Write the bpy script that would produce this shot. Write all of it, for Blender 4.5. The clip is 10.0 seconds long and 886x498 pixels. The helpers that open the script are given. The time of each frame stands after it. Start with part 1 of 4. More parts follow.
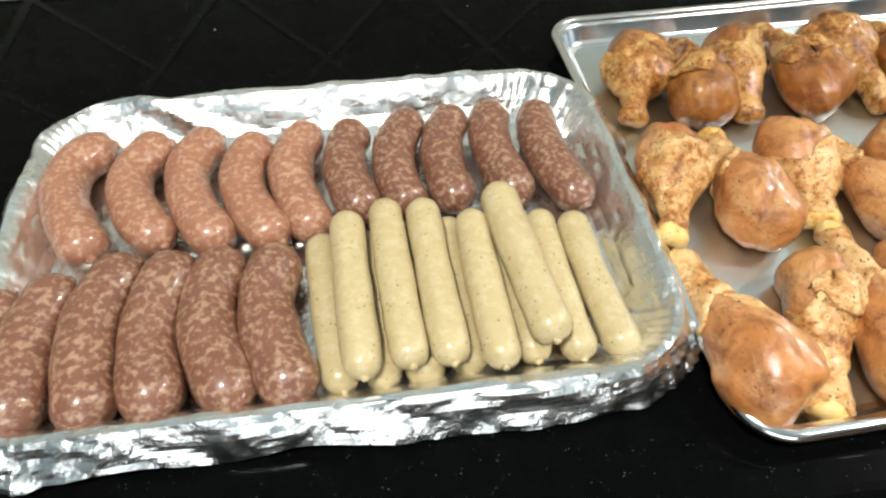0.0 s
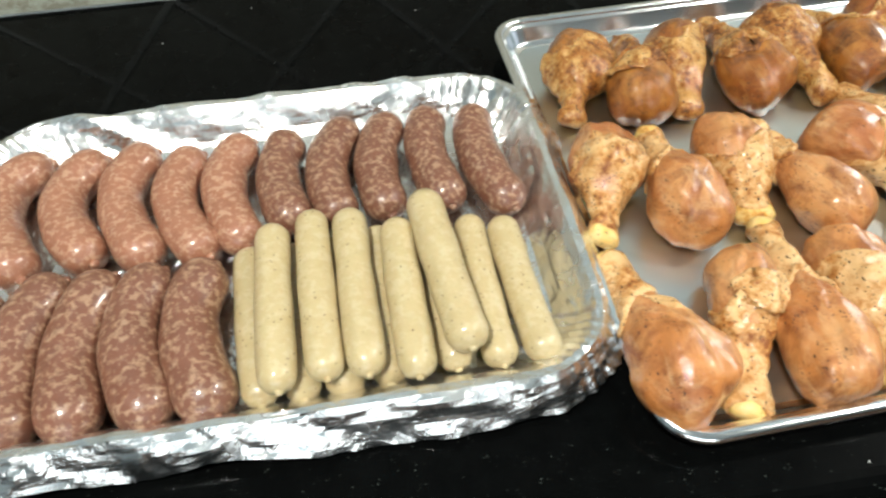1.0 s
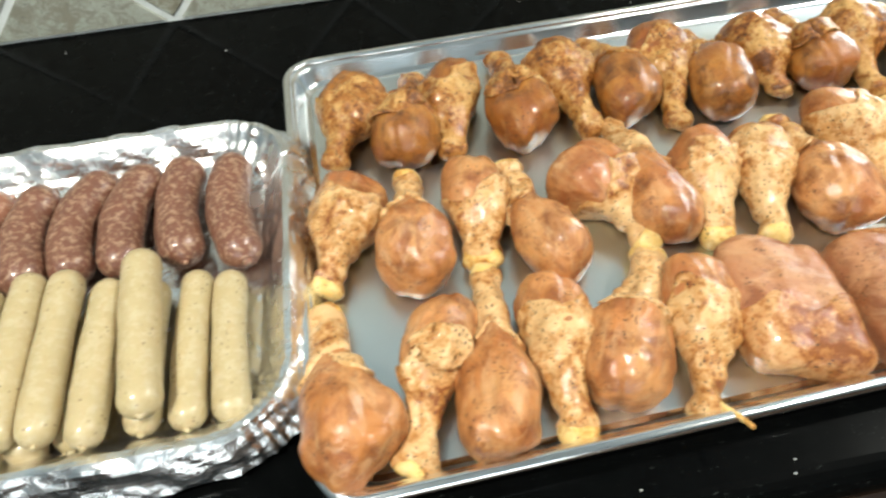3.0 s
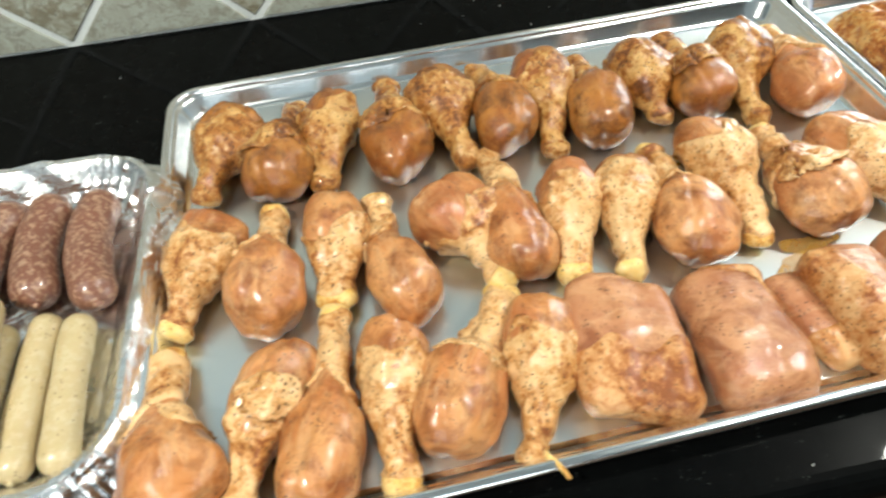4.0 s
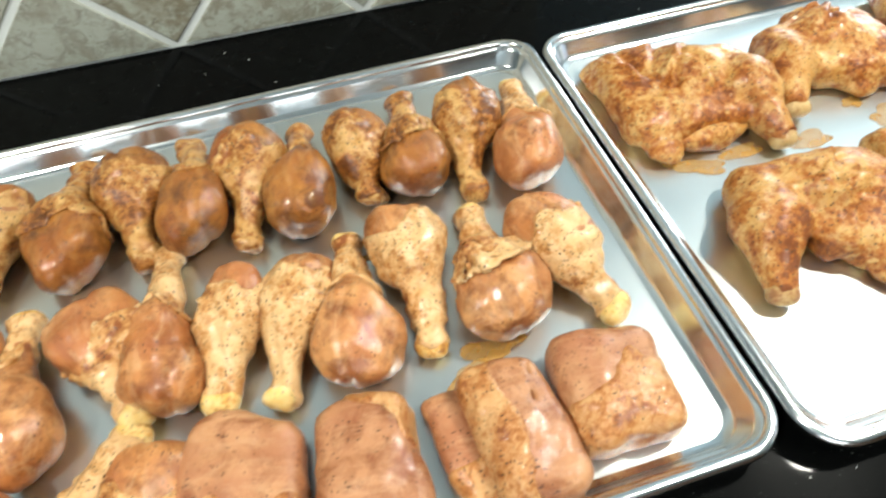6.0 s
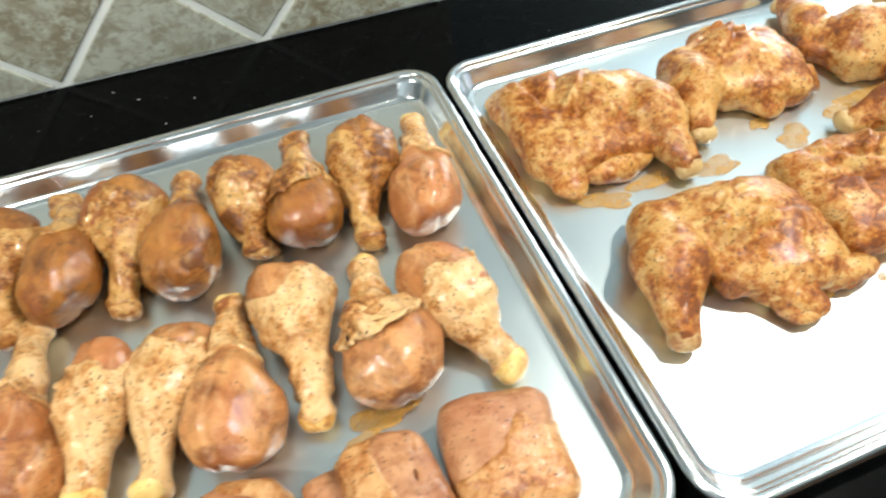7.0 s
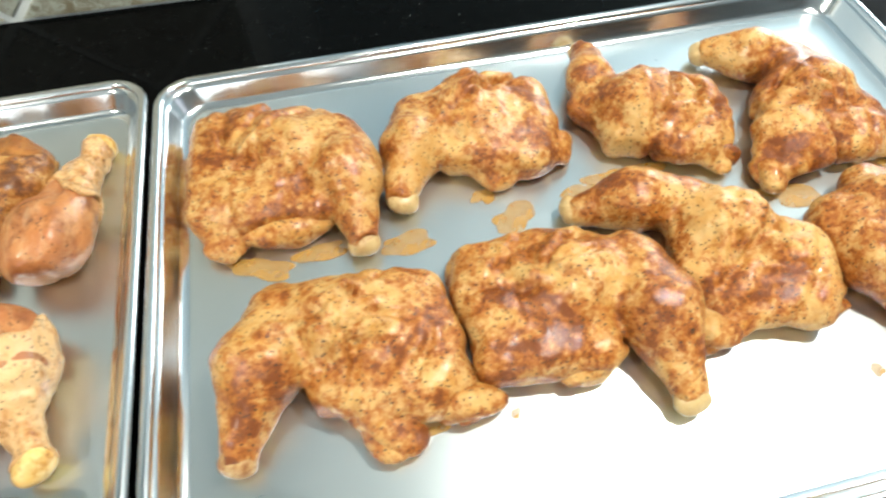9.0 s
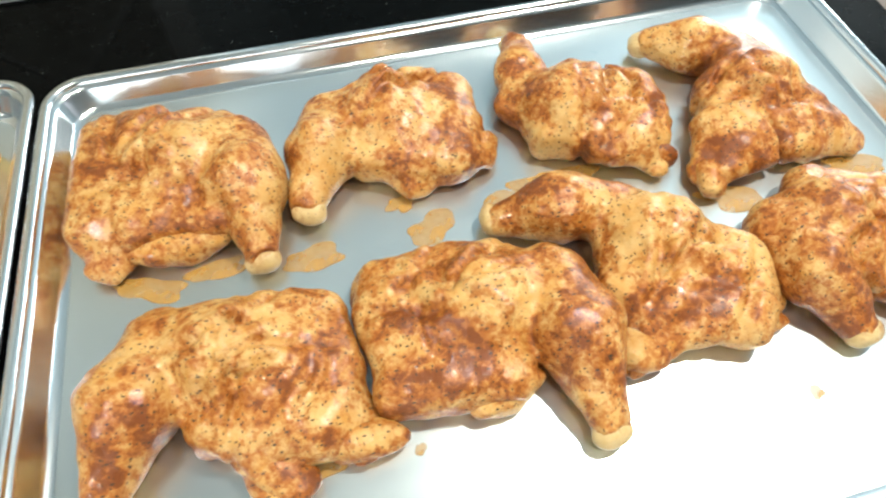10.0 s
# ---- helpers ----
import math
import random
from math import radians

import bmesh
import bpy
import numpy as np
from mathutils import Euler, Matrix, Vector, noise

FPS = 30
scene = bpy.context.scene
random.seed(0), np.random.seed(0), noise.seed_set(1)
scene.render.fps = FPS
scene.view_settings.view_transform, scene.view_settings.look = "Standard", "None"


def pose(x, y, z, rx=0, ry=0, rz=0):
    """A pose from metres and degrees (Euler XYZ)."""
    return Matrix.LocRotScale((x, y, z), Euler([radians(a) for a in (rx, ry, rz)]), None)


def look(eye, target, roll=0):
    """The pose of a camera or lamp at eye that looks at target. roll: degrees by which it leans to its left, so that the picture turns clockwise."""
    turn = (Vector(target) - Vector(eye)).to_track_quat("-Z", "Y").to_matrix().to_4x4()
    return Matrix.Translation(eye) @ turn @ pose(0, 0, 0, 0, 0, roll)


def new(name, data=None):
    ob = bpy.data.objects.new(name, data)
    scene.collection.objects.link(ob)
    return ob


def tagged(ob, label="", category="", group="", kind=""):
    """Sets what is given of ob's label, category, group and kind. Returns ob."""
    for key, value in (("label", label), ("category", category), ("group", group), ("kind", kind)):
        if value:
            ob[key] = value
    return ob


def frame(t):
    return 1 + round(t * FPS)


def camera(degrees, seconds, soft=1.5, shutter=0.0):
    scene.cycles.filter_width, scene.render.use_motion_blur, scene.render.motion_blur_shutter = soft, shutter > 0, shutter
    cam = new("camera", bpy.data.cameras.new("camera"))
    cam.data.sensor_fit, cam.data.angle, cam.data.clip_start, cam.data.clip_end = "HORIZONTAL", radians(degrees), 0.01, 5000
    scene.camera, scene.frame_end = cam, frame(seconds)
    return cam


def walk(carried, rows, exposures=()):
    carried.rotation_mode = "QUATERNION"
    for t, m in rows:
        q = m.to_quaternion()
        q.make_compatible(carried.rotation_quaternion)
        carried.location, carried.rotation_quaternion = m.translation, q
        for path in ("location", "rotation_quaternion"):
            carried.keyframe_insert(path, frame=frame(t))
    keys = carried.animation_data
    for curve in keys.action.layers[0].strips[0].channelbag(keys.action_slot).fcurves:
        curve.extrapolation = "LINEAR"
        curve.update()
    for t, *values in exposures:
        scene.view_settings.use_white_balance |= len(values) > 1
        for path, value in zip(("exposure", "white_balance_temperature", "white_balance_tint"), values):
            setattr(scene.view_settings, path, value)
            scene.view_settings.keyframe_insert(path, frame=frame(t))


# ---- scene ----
cam = camera(70.6, 10.0, soft=2.3, shutter=0.5)
PATH = [
    (0, (-0.194, -0.107, 0.368), (0.001, 1.156, -1.171), -0.3),
    (0.5, (-0.167, -0.107, 0.369), (0.006, 1.157, -1.171), -2.0),
    (1, (-0.136, -0.111, 0.371), (0.035, 1.152, -1.17), -3.0),
    (1.5, (-0.092, -0.118, 0.374), (0.067, 1.149, -1.166), -3.8),
    (2, (-0.041, -0.122, 0.379), (0.115, 1.15, -1.156), -4.9),
    (2.5, (0.015, -0.124, 0.383), (0.183, 1.147, -1.152), -4.8),
    (4, (0.182, -0.119, 0.398), (0.372, 1.141, -1.143), -5.0),
    (4.5, (0.248, -0.132, 0.402), (0.435, 1.129, -1.139), -5.2),
    (5, (0.323, -0.139, 0.405), (0.522, 1.137, -1.123), -4.8),
    (5.5, (0.377, -0.108, 0.406), (0.634, 1.111, -1.159), -3.9),
    (5.7, (0.406, -0.092, 0.404), (0.654, 1.119, -1.168), -5.1),
    (6.8, (0.484, -0.05, 0.409), (0.854, 1.125, -1.166), -3.3),
    (7, (0.508, -0.045, 0.405), (0.871, 1.123, -1.178), -4.3),
    (7.5, (0.579, -0.038, 0.4), (0.974, 1.103, -1.194), -2.6),
    (8, (0.688, -0.037, 0.406), (1.0, 1.087, -1.218), -1.5),
    (8.5, (0.768, -0.035, 0.403), (1.056, 1.067, -1.24), -0.1),
    (9, (0.826, -0.025, 0.395), (1.057, 1.068, -1.263), -1.2),
    (9.5, (0.868, -0.01, 0.384), (1.103, 1.059, -1.29), -1.4),
    (10, (0.887, -0.001, 0.371), (1.15, 1.052, -1.308), -0.3),
]
walk(cam, [(t, look(eye, target, roll)) for t, eye, target, roll in PATH], exposures=[(0.0, 0.02, 6500, 4.0), (10.0, 0.02, 6500, 4.0)])

# ---------------------------------------------------------------- world and light
world = bpy.data.worlds.new("world")
scene.world = world
world.use_nodes = True
wn = world.node_tree.nodes
sky = wn.new("ShaderNodeTexSky")
sky.sky_type = "NISHITA"
sky.sun_disc = False
sky.sun_elevation, sky.sun_rotation = radians(40), radians(100)
wn["Background"].inputs["Strength"].default_value = 0.1
world.node_tree.links.new(sky.outputs[0], wn["Background"].inputs["Color"])


def area_lamp(name, eye, target, sx, sy, watts, colour):
    data = bpy.data.lights.new(name, "AREA")
    data.shape, data.size, data.size_y, data.energy, data.color = "RECTANGLE", sx, sy, watts, colour
    ob = new(name, data)
    ob.matrix_world = look(eye, target)
    return ob


def can_light(x, y, watts):
    data = bpy.data.lights.new("ceiling_disk_lamp", "AREA")
    data.shape, data.size, data.energy, data.color = "DISK", 0.10, watts, (1.0, 0.96, 0.89)
    ob = new("ceiling_disk_lamp", data)
    ob.matrix_world = look((x, y, 1.485), (x, y, 0))


can_light(1.55, 0.285, 30)
can_light(1.15, -0.40, 12)
# added fill lamp, no known fixture here: brightens the tray and first pan
can_light(-0.50, -0.35, 32)
area_lamp("south_window_daylight", (-0.5, -3.02, 0.72), (-0.4, 0.0, 0.35), 2.6, 1.3, 38, (0.93, 0.97, 1.0))
area_lamp("next_room_daylight", (3.4, 2.2, 0.55), (1.0, 0.25, 0.45), 1.5, 1.6, 80, (0.94, 0.97, 1.0))


# ---------------------------------------------------------------- materials
def material(name):
    m = bpy.data.materials.new(name)
    m.use_nodes = True
    return m, m.node_tree, m.node_tree.nodes["Principled BSDF"]


def coords(nt, scale=(1, 1, 1), kind="Object", shift=True):
    """Local coordinates, shifted at random from object to object."""
    tc = nt.nodes.new("ShaderNodeTexCoord")
    mp = nt.nodes.new("ShaderNodeMapping")
    mp.inputs["Scale"].default_value = scale
    nt.links.new(tc.outputs[kind], mp.inputs["Vector"])
    if shift:
        info = nt.nodes.new("ShaderNodeObjectInfo")
        mul = nt.nodes.new("ShaderNodeMath")
        mul.operation, mul.inputs[1].default_value = "MULTIPLY", 7.3
        nt.links.new(info.outputs["Random"], mul.inputs[0])
        nt.links.new(mul.outputs[0], mp.inputs["Location"])
    return mp.outputs[0]


def noise_tex(nt, vec, scale, detail=4.0, rough=0.55, warp=0.0):
    n = nt.nodes.new("ShaderNodeTexNoise")
    n.inputs["Scale"].default_value, n.inputs["Detail"].default_value = scale, detail
    n.inputs["Roughness"].default_value, n.inputs["Distortion"].default_value = rough, warp
    nt.links.new(vec, n.inputs["Vector"])
    return n.outputs["Fac"]


def cells(nt, vec, scale, feature="F1", out="Distance", rand=1.0):
    n = nt.nodes.new("ShaderNodeTexVoronoi")
    n.feature = feature
    n.inputs["Scale"].default_value, n.inputs["Randomness"].default_value = scale, rand
    nt.links.new(vec, n.inputs["Vector"])
    return n.outputs[out]


def ramp(nt, fac, stops):
    r = nt.nodes.new("ShaderNodeValToRGB")
    while len(r.color_ramp.elements) < len(stops):
        r.color_ramp.elements.new(0.5)
    for e, (p, c) in zip(r.color_ramp.elements, stops):
        e.position, e.color = p, ((*c, 1) if isinstance(c, tuple) else (c, c, c, 1))
    nt.links.new(fac, r.inputs[0])
    return r.outputs[0]


def mix(nt, fac, a, b, mode="MIX"):
    n = nt.nodes.new("ShaderNodeMix")
    n.data_type, n.blend_type = "RGBA", mode
    for k, v in ((0, fac), (6, a), (7, b)):
        sock = n.inputs[k]
        if isinstance(v, (int, float)):
            sock.default_value = v if k == 0 else (v, v, v, 1)
        elif isinstance(v, tuple):
            sock.default_value = (*v, 1)
        else:
            nt.links.new(v, sock)
    return n.outputs[2]


def maths(nt, op, a, b=0.0):
    n = nt.nodes.new("ShaderNodeMath")
    n.operation = op
    for sock, v in ((n.inputs[0], a), (n.inputs[1], b)):
        if isinstance(v, (int, float)):
            sock.default_value = v
        else:
            nt.links.new(v, sock)
    return n.outputs[0]


def bump(nt, bsdf, height, strength, dist, under=None):
    b = nt.nodes.new("ShaderNodeBump")
    b.inputs["Strength"].default_value, b.inputs["Distance"].default_value = strength, dist
    nt.links.new(height, b.inputs["Height"])
    if under is not None:
        nt.links.new(under, b.inputs["Normal"])
    nt.links.new(b.outputs[0], bsdf.inputs["Normal"])
    return b.outputs[0]


def wire(nt, value, sock):
    if isinstance(value, (int, float)):
        sock.default_value = value
    elif isinstance(value, tuple):
        sock.default_value = (*value, 1)
    else:
        nt.links.new(value, sock)


def wet(nt, b, rough, coat=0.5, sss=0.12, radius=(0.012, 0.004, 0.002)):
    wire(nt, rough, b.inputs["Roughness"])
    b.inputs["Coat Weight"].default_value, b.inputs["Coat Roughness"].default_value = coat, 0.22
    b.inputs["Subsurface Weight"].default_value, b.inputs["Subsurface Radius"].default_value = sss, radius
    b.inputs["Subsurface Scale"].default_value = 0.6


def herbs(nt, amount=0.5):
    """Dark flakes of dried herb, long in no one direction: a mask."""
    a = cells(nt, coords(nt, (1, 0.45, 1)), 360)
    b = cells(nt, coords(nt, (0.4, 1, 0.8)), 300)
    where = noise_tex(nt, coords(nt), 45, 4)
    spot = maths(nt, "MINIMUM", a, b)
    spot = ramp(nt, spot, [(0.13, 1.0), (0.21, 0.0)])
    return maths(nt, "MULTIPLY", spot, ramp(nt, where, [(0.60 - 0.2 * amount, 0.0), (0.74 - 0.2 * amount, 1.0)]))


def make_rubbed_skin(name, pale, tan, rub, deep, rub_at=0.5, flakes=0.6, coat=0.7):
    m, nt, b = material(name)
    v = coords(nt)
    base = mix(nt, ramp(nt, noise_tex(nt, v, 70, 5, 0.65), [(0.34, 0.0), (0.66, 1.0)]), pale, tan)
    patch = noise_tex(nt, v, 19, 3, 0.55, 0.9)
    mid = noise_tex(nt, v, 62, 4, 0.6, 0.6)
    fine = noise_tex(nt, v, 190, 5, 0.7, 0.4)
    lay = maths(nt, "ADD", maths(nt, "MULTIPLY", patch, 0.38), maths(nt, "MULTIPLY", mid, 0.28))
    lay = maths(nt, "ADD", lay, maths(nt, "MULTIPLY", fine, 0.34))
    col = mix(nt, ramp(nt, lay, [(rub_at - 0.052, 0.0), (rub_at + 0.024, 1.0)]), base, rub)
    col = mix(nt, ramp(nt, lay, [(rub_at + 0.025, 0.0), (rub_at + 0.075, 0.95)]), col, deep)
    col = mix(nt, herbs(nt, flakes), col, (0.05, 0.028, 0.012))
    wire(nt, col, b.inputs["Base Color"])
    wet(nt, b, ramp(nt, fine, [(0.35, 0.42), (0.7, 0.66)]), coat, 0.02)
    b.inputs["Coat Roughness"].default_value = 0.10
    b.inputs["Specular IOR Level"].default_value = 0.3
    low = bump(nt, b, noise_tex(nt, v, 75, 5, 0.62, 0.9), 0.55, 0.0030)
    bump(nt, b, noise_tex(nt, v, 330, 4, 0.7), 0.6, 0.0010, low)
    nt.links.new(low, b.inputs["Coat Normal"])
    return m


M_SKIN_LEG = make_rubbed_skin("rubbed_leg_skin", (0.59, 0.38, 0.145), (0.50, 0.235, 0.050), (0.35, 0.108, 0.013), (0.165, 0.040, 0.005), 0.501, 1.6, 0.45)
M_SKIN = make_rubbed_skin("rubbed_drumstick_skin", (0.73, 0.49, 0.25), (0.63, 0.37, 0.15), (0.48, 0.22, 0.062), (0.22, 0.060, 0.010), 0.520, 1.4, 0.8)
M_SKIN_DARK = make_rubbed_skin("spiced_drumstick_skin", (0.60, 0.37, 0.14), (0.47, 0.235, 0.062), (0.31, 0.108, 0.016), (0.11, 0.032, 0.005), 0.500, 1.4)


def make_meat(name, a, c, dark, gloss=0.34, coat=0.8, pale=(0.62, 0.36, 0.17), red=(0.44, 0.115, 0.050)):
    m, nt, b = material(name)
    v = coords(nt)
    col = mix(nt, ramp(nt, noise_tex(nt, v, 24, 3, 0.5, 0.5), [(0.38, 0.0), (0.62, 1.0)]), a, c)
    col = mix(nt, ramp(nt, noise_tex(nt, v, 42, 6, 0.68, 0.6), [(0.44, 0.0), (0.63, 0.9)]), col, dark)
    col = mix(nt, ramp(nt, noise_tex(nt, coords(nt, (1, 1.3, 0.8)), 20, 3, 0.5, 0.4), [(0.50, 0.0), (0.64, 0.6)]), col, red)
    streak = noise_tex(nt, coords(nt, (0.45, 1.5, 1.5)), 60, 6, 0.7, 0.8)
    col = mix(nt, ramp(nt, streak, [(0.50, 0.0), (0.66, 0.38)]), col, pale)
    crack = noise_tex(nt, coords(nt, (1.7, 0.7, 1.0)), 85, 6, 0.75, 1.2)
    col = mix(nt, ramp(nt, crack, [(0.60, 0.0), (0.70, 0.25)]), col, tuple(0.55 * k for k in dark))
    col = mix(nt, maths(nt, "MULTIPLY", herbs(nt, 0.8), 0.9), col, (0.06, 0.026, 0.013))
    wire(nt, col, b.inputs["Base Color"])
    wet(nt, b, ramp(nt, noise_tex(nt, v, 120, 5, 0.7), [(0.35, gloss + 0.02), (0.7, gloss + 0.2)]), coat, 0.03)
    b.inputs["Coat Roughness"].default_value = 0.10
    low = bump(nt, b, noise_tex(nt, v, 70, 5, 0.6, 0.8), 0.5, 0.0028)
    nt.links.new(low, b.inputs["Coat Normal"])
    bump(nt, b, noise_tex(nt, v, 300, 4, 0.7), 0.6, 0.0011, low)
    b.inputs["Specular IOR Level"].default_value = 0.35
    return m


M_MEAT = make_meat("raw_rubbed_meat", (0.60, 0.285, 0.105), (0.47, 0.175, 0.048), (0.20, 0.055, 0.012), pale=(0.70, 0.45, 0.23), red=(0.42, 0.135, 0.045))
M_MEAT_DARK = make_meat("spiced_dark_meat", (0.42, 0.165, 0.030), (0.28, 0.092, 0.013), (0.085, 0.023, 0.004), pale=(0.52, 0.27, 0.085), red=(0.25, 0.062, 0.010))
M_THIGH_RUB = make_rubbed_skin("spice_rubbed_thigh", (0.63, 0.37, 0.165), (0.54, 0.27, 0.100), (0.42, 0.165, 0.045), (0.22, 0.060, 0.010), 0.508, 0.9)
M_THIGH = make_meat("raw_thigh_meat", (0.52, 0.255, 0.120), (0.42, 0.180, 0.080), (0.23, 0.070, 0.022), 0.36, 0.6, (0.62, 0.37, 0.20), (0.38, 0.140, 0.065))

M_BONE_LEG = make_rubbed_skin("leg_bone_end", (0.58, 0.42, 0.20), (0.50, 0.33, 0.13), (0.40, 0.22, 0.08), (0.25, 0.10, 0.03), 0.55, 0.3)
M_BONE = make_rubbed_skin("cartilage_end", (0.80, 0.62, 0.30), (0.76, 0.49, 0.13), (0.58, 0.29, 0.06), (0.32, 0.12, 0.03), 0.545, 0.6)


def make_sausage(name, meat, meat2, fat, fat_at, scale, speck=0.0, show=0.55):
    m, nt, b = material(name)
    v = coords(nt)
    base = mix(nt, noise_tex(nt, v, 45, 4), meat, meat2)
    lumps = noise_tex(nt, v, scale, 2, 0.5, 0.15)
    big = noise_tex(nt, v, 330, 3)
    lum = maths(nt, "ADD", maths(nt, "MULTIPLY", lumps, 0.65), maths(nt, "MULTIPLY", big, 0.35))
    col = mix(nt, ramp(nt, lum, [(fat_at - 0.02, 0.0), (fat_at + 0.09, show)]), base, fat)
    col = mix(nt, ramp(nt, noise_tex(nt, v, 120, 4, 0.65), [(0.52, 0.0), (0.68, 0.5)]), col, meat2)
    if speck:
        sp = ramp(nt, cells(nt, v, 230), [(0.12, 1.0), (0.2, 0.0)])
        sp = maths(nt, "MULTIPLY", sp, ramp(nt, noise_tex(nt, v, 60, 2), [(0.48, 0.0), (0.6, speck)]))
        col = mix(nt, sp, col, (0.16, 0.10, 0.05))
    wire(nt, col, b.inputs["Base Color"])
    wet(nt, b, ramp(nt, noise_tex(nt, v, 130, 3), [(0.3, 0.33), (0.7, 0.55)]), 0.6, 0.04)
    b.inputs["Coat Roughness"].default_value = 0.16
    bump(nt, b, lumps, 0.4, 0.002)
    return m


M_BRAT = make_sausage("coarse_raw_sausage", (0.225, 0.090, 0.054), (0.135, 0.052, 0.032), (0.50, 0.33, 0.215), 0.505, 215)
M_BRAT_PINK = make_sausage("pink_raw_sausage", (0.37, 0.162, 0.098), (0.26, 0.105, 0.062), (0.58, 0.37, 0.25), 0.505, 215)
M_WHITE = make_sausage("pale_herbed_sausage", (0.53, 0.43, 0.245), (0.44, 0.335, 0.17), (0.60, 0.52, 0.35), 0.50, 140, 0.9, 0.35)

def make_aluminium(name, r0, r1, a=(0.90, 0.91, 0.92), c=(0.82, 0.84, 0.85)):
    m, nt, b = material(name)
    v = coords(nt, (1, 1, 1), shift=False)
    streak = noise_tex(nt, coords(nt, (2.0, 140, 140), shift=False), 3.0, 5, 0.7)
    blot = noise_tex(nt, v, 9, 5)
    wire(nt, mix(nt, blot, a, c), b.inputs["Base Color"])
    b.inputs["Metallic"].default_value = 1.0
    lay = maths(nt, "ADD", maths(nt, "MULTIPLY", streak, 0.3), maths(nt, "MULTIPLY", blot, 0.7))
    wire(nt, ramp(nt, lay, [(0.3, r0), (0.72, r1)]), b.inputs["Roughness"])
    bump(nt, b, streak, 0.012, 0.0004)
    return m


M_ALU = make_aluminium("polished_aluminium", 0.14, 0.22)
# neutral metal; the ceiling's bluish reflection is partly tinted into its base colour
M_ALU_BASE = make_aluminium("brushed_aluminium_blue_cast", 0.26, 0.37, (0.77, 0.82, 0.83), (0.66, 0.72, 0.735))

M_FOIL, nt, b = material("aluminium_foil")
v = coords(nt, shift=False)
wire(nt, (0.88, 0.89, 0.90), b.inputs["Base Color"])
b.inputs["Metallic"].default_value = 1.0
wire(nt, ramp(nt, noise_tex(nt, v, 30, 3), [(0.3, 0.20), (0.7, 0.30)]), b.inputs["Roughness"])
crease = cells(nt, coords(nt, (1, 1, 1), shift=False), 55, "DISTANCE_TO_EDGE")
low = bump(nt, b, ramp(nt, crease, [(0.0, 0.0), (0.10, 1.0)]), 0.12, 0.001)
bump(nt, b, noise_tex(nt, v, 60, 5, 0.6, 1.4), 0.45, 0.003, low)

M_GRANITE, nt, b = material("black_polished_granite")
v = coords(nt, shift=False)
g = mix(nt, noise_tex(nt, v, 60, 6), (0.0008, 0.0009, 0.0010), (0.0030, 0.0034, 0.0034))
fleck = ramp(nt, cells(nt, v, 330), [(0.12, 1.0), (0.24, 0.0)])
fleck = maths(nt, "MULTIPLY", fleck, ramp(nt, noise_tex(nt, v, 90, 3), [(0.54, 0.0), (0.70, 1.0)]))
g = mix(nt, fleck, g, (0.05, 0.057, 0.053))
wire(nt, g, b.inputs["Base Color"])
bump(nt, b, noise_tex(nt, v, 300, 2), 0.03, 0.0004)
b.inputs["IOR"].default_value = 1.06
wire(nt, ramp(nt, noise_tex(nt, v, 14, 4), [(0.35, 0.24), (0.75, 0.34)]), b.inputs["Roughness"])
b.inputs["Coat Weight"].default_value, b.inputs["Coat IOR"].default_value = 0.45, 1.14
b.inputs["Coat Roughness"].default_value = 0.03

M_TILE, nt, b = material("tumbled_travertine")
v = coords(nt)
t1 = mix(nt, ramp(nt, noise_tex(nt, v, 16, 6, 0.65, 0.8), [(0.40, 0.0), (0.60, 1.0)]), (0.17, 0.135, 0.075), (0.39, 0.40, 0.33))
t1 = mix(nt, ramp(nt, noise_tex(nt, v, 75, 7, 0.72, 0.6), [(0.46, 0.0), (0.58, 0.9)]), t1, (0.41, 0.43, 0.365))
t1 = mix(nt, ramp(nt, noise_tex(nt, coords(nt, (1, 1, 1.4)), 48, 7, 0.74, 0.9), [(0.50, 0.0), (0.60, 0.85)]), t1, (0.145, 0.118, 0.066))
t1 = mix(nt, ramp(nt, noise_tex(nt, v, 150, 4, 0.7), [(0.60, 0.0), (0.68, 0.8)]), t1, (0.07, 0.055, 0.035))
info = nt.nodes.new("ShaderNodeObjectInfo")
t1 = mix(nt, ramp(nt, info.outputs["Random"], [(0.1, 0.0), (0.9, 0.40)]), t1, (0.35, 0.375, 0.335))
wire(nt, t1, b.inputs["Base Color"])
b.inputs["Roughness"].default_value = 0.5
bump(nt, b, noise_tex(nt, v, 120, 5, 0.7), 0.5, 0.002)


def make_plain(name, a, c, scale, rough, relief=0.0):
    m, nt, b = material(name)
    v = coords(nt, shift=False)
    n = noise_tex(nt, v, scale, 5)
    wire(nt, mix(nt, n, a, c), b.inputs["Base Color"])
    b.inputs["Roughness"].default_value = rough
    if relief:
        bump(nt, b, noise_tex(nt, v, scale * 6, 4), 0.4, relief)
    return m


M_GROUT = make_plain("pale_grout", (0.70, 0.73, 0.72), (0.60, 0.63, 0.61), 60, 0.85, 0.001)
# wall and ceiling paint carry the blue of the daylight in their colour
M_PAINT = make_plain("wall_paint_blue_cast", (0.33, 0.40, 0.43), (0.36, 0.43, 0.46), 3, 0.7, 0.0008)
M_CEIL = make_plain("ceiling_paint_blue_cast", (0.53, 0.67, 0.73), (0.56, 0.70, 0.76), 3, 0.8, 0.001)
M_DARKWOOD = make_plain("black_stained_wood", (0.018, 0.018, 0.02), (0.03, 0.03, 0.032), 20, 0.35, 0.0005)
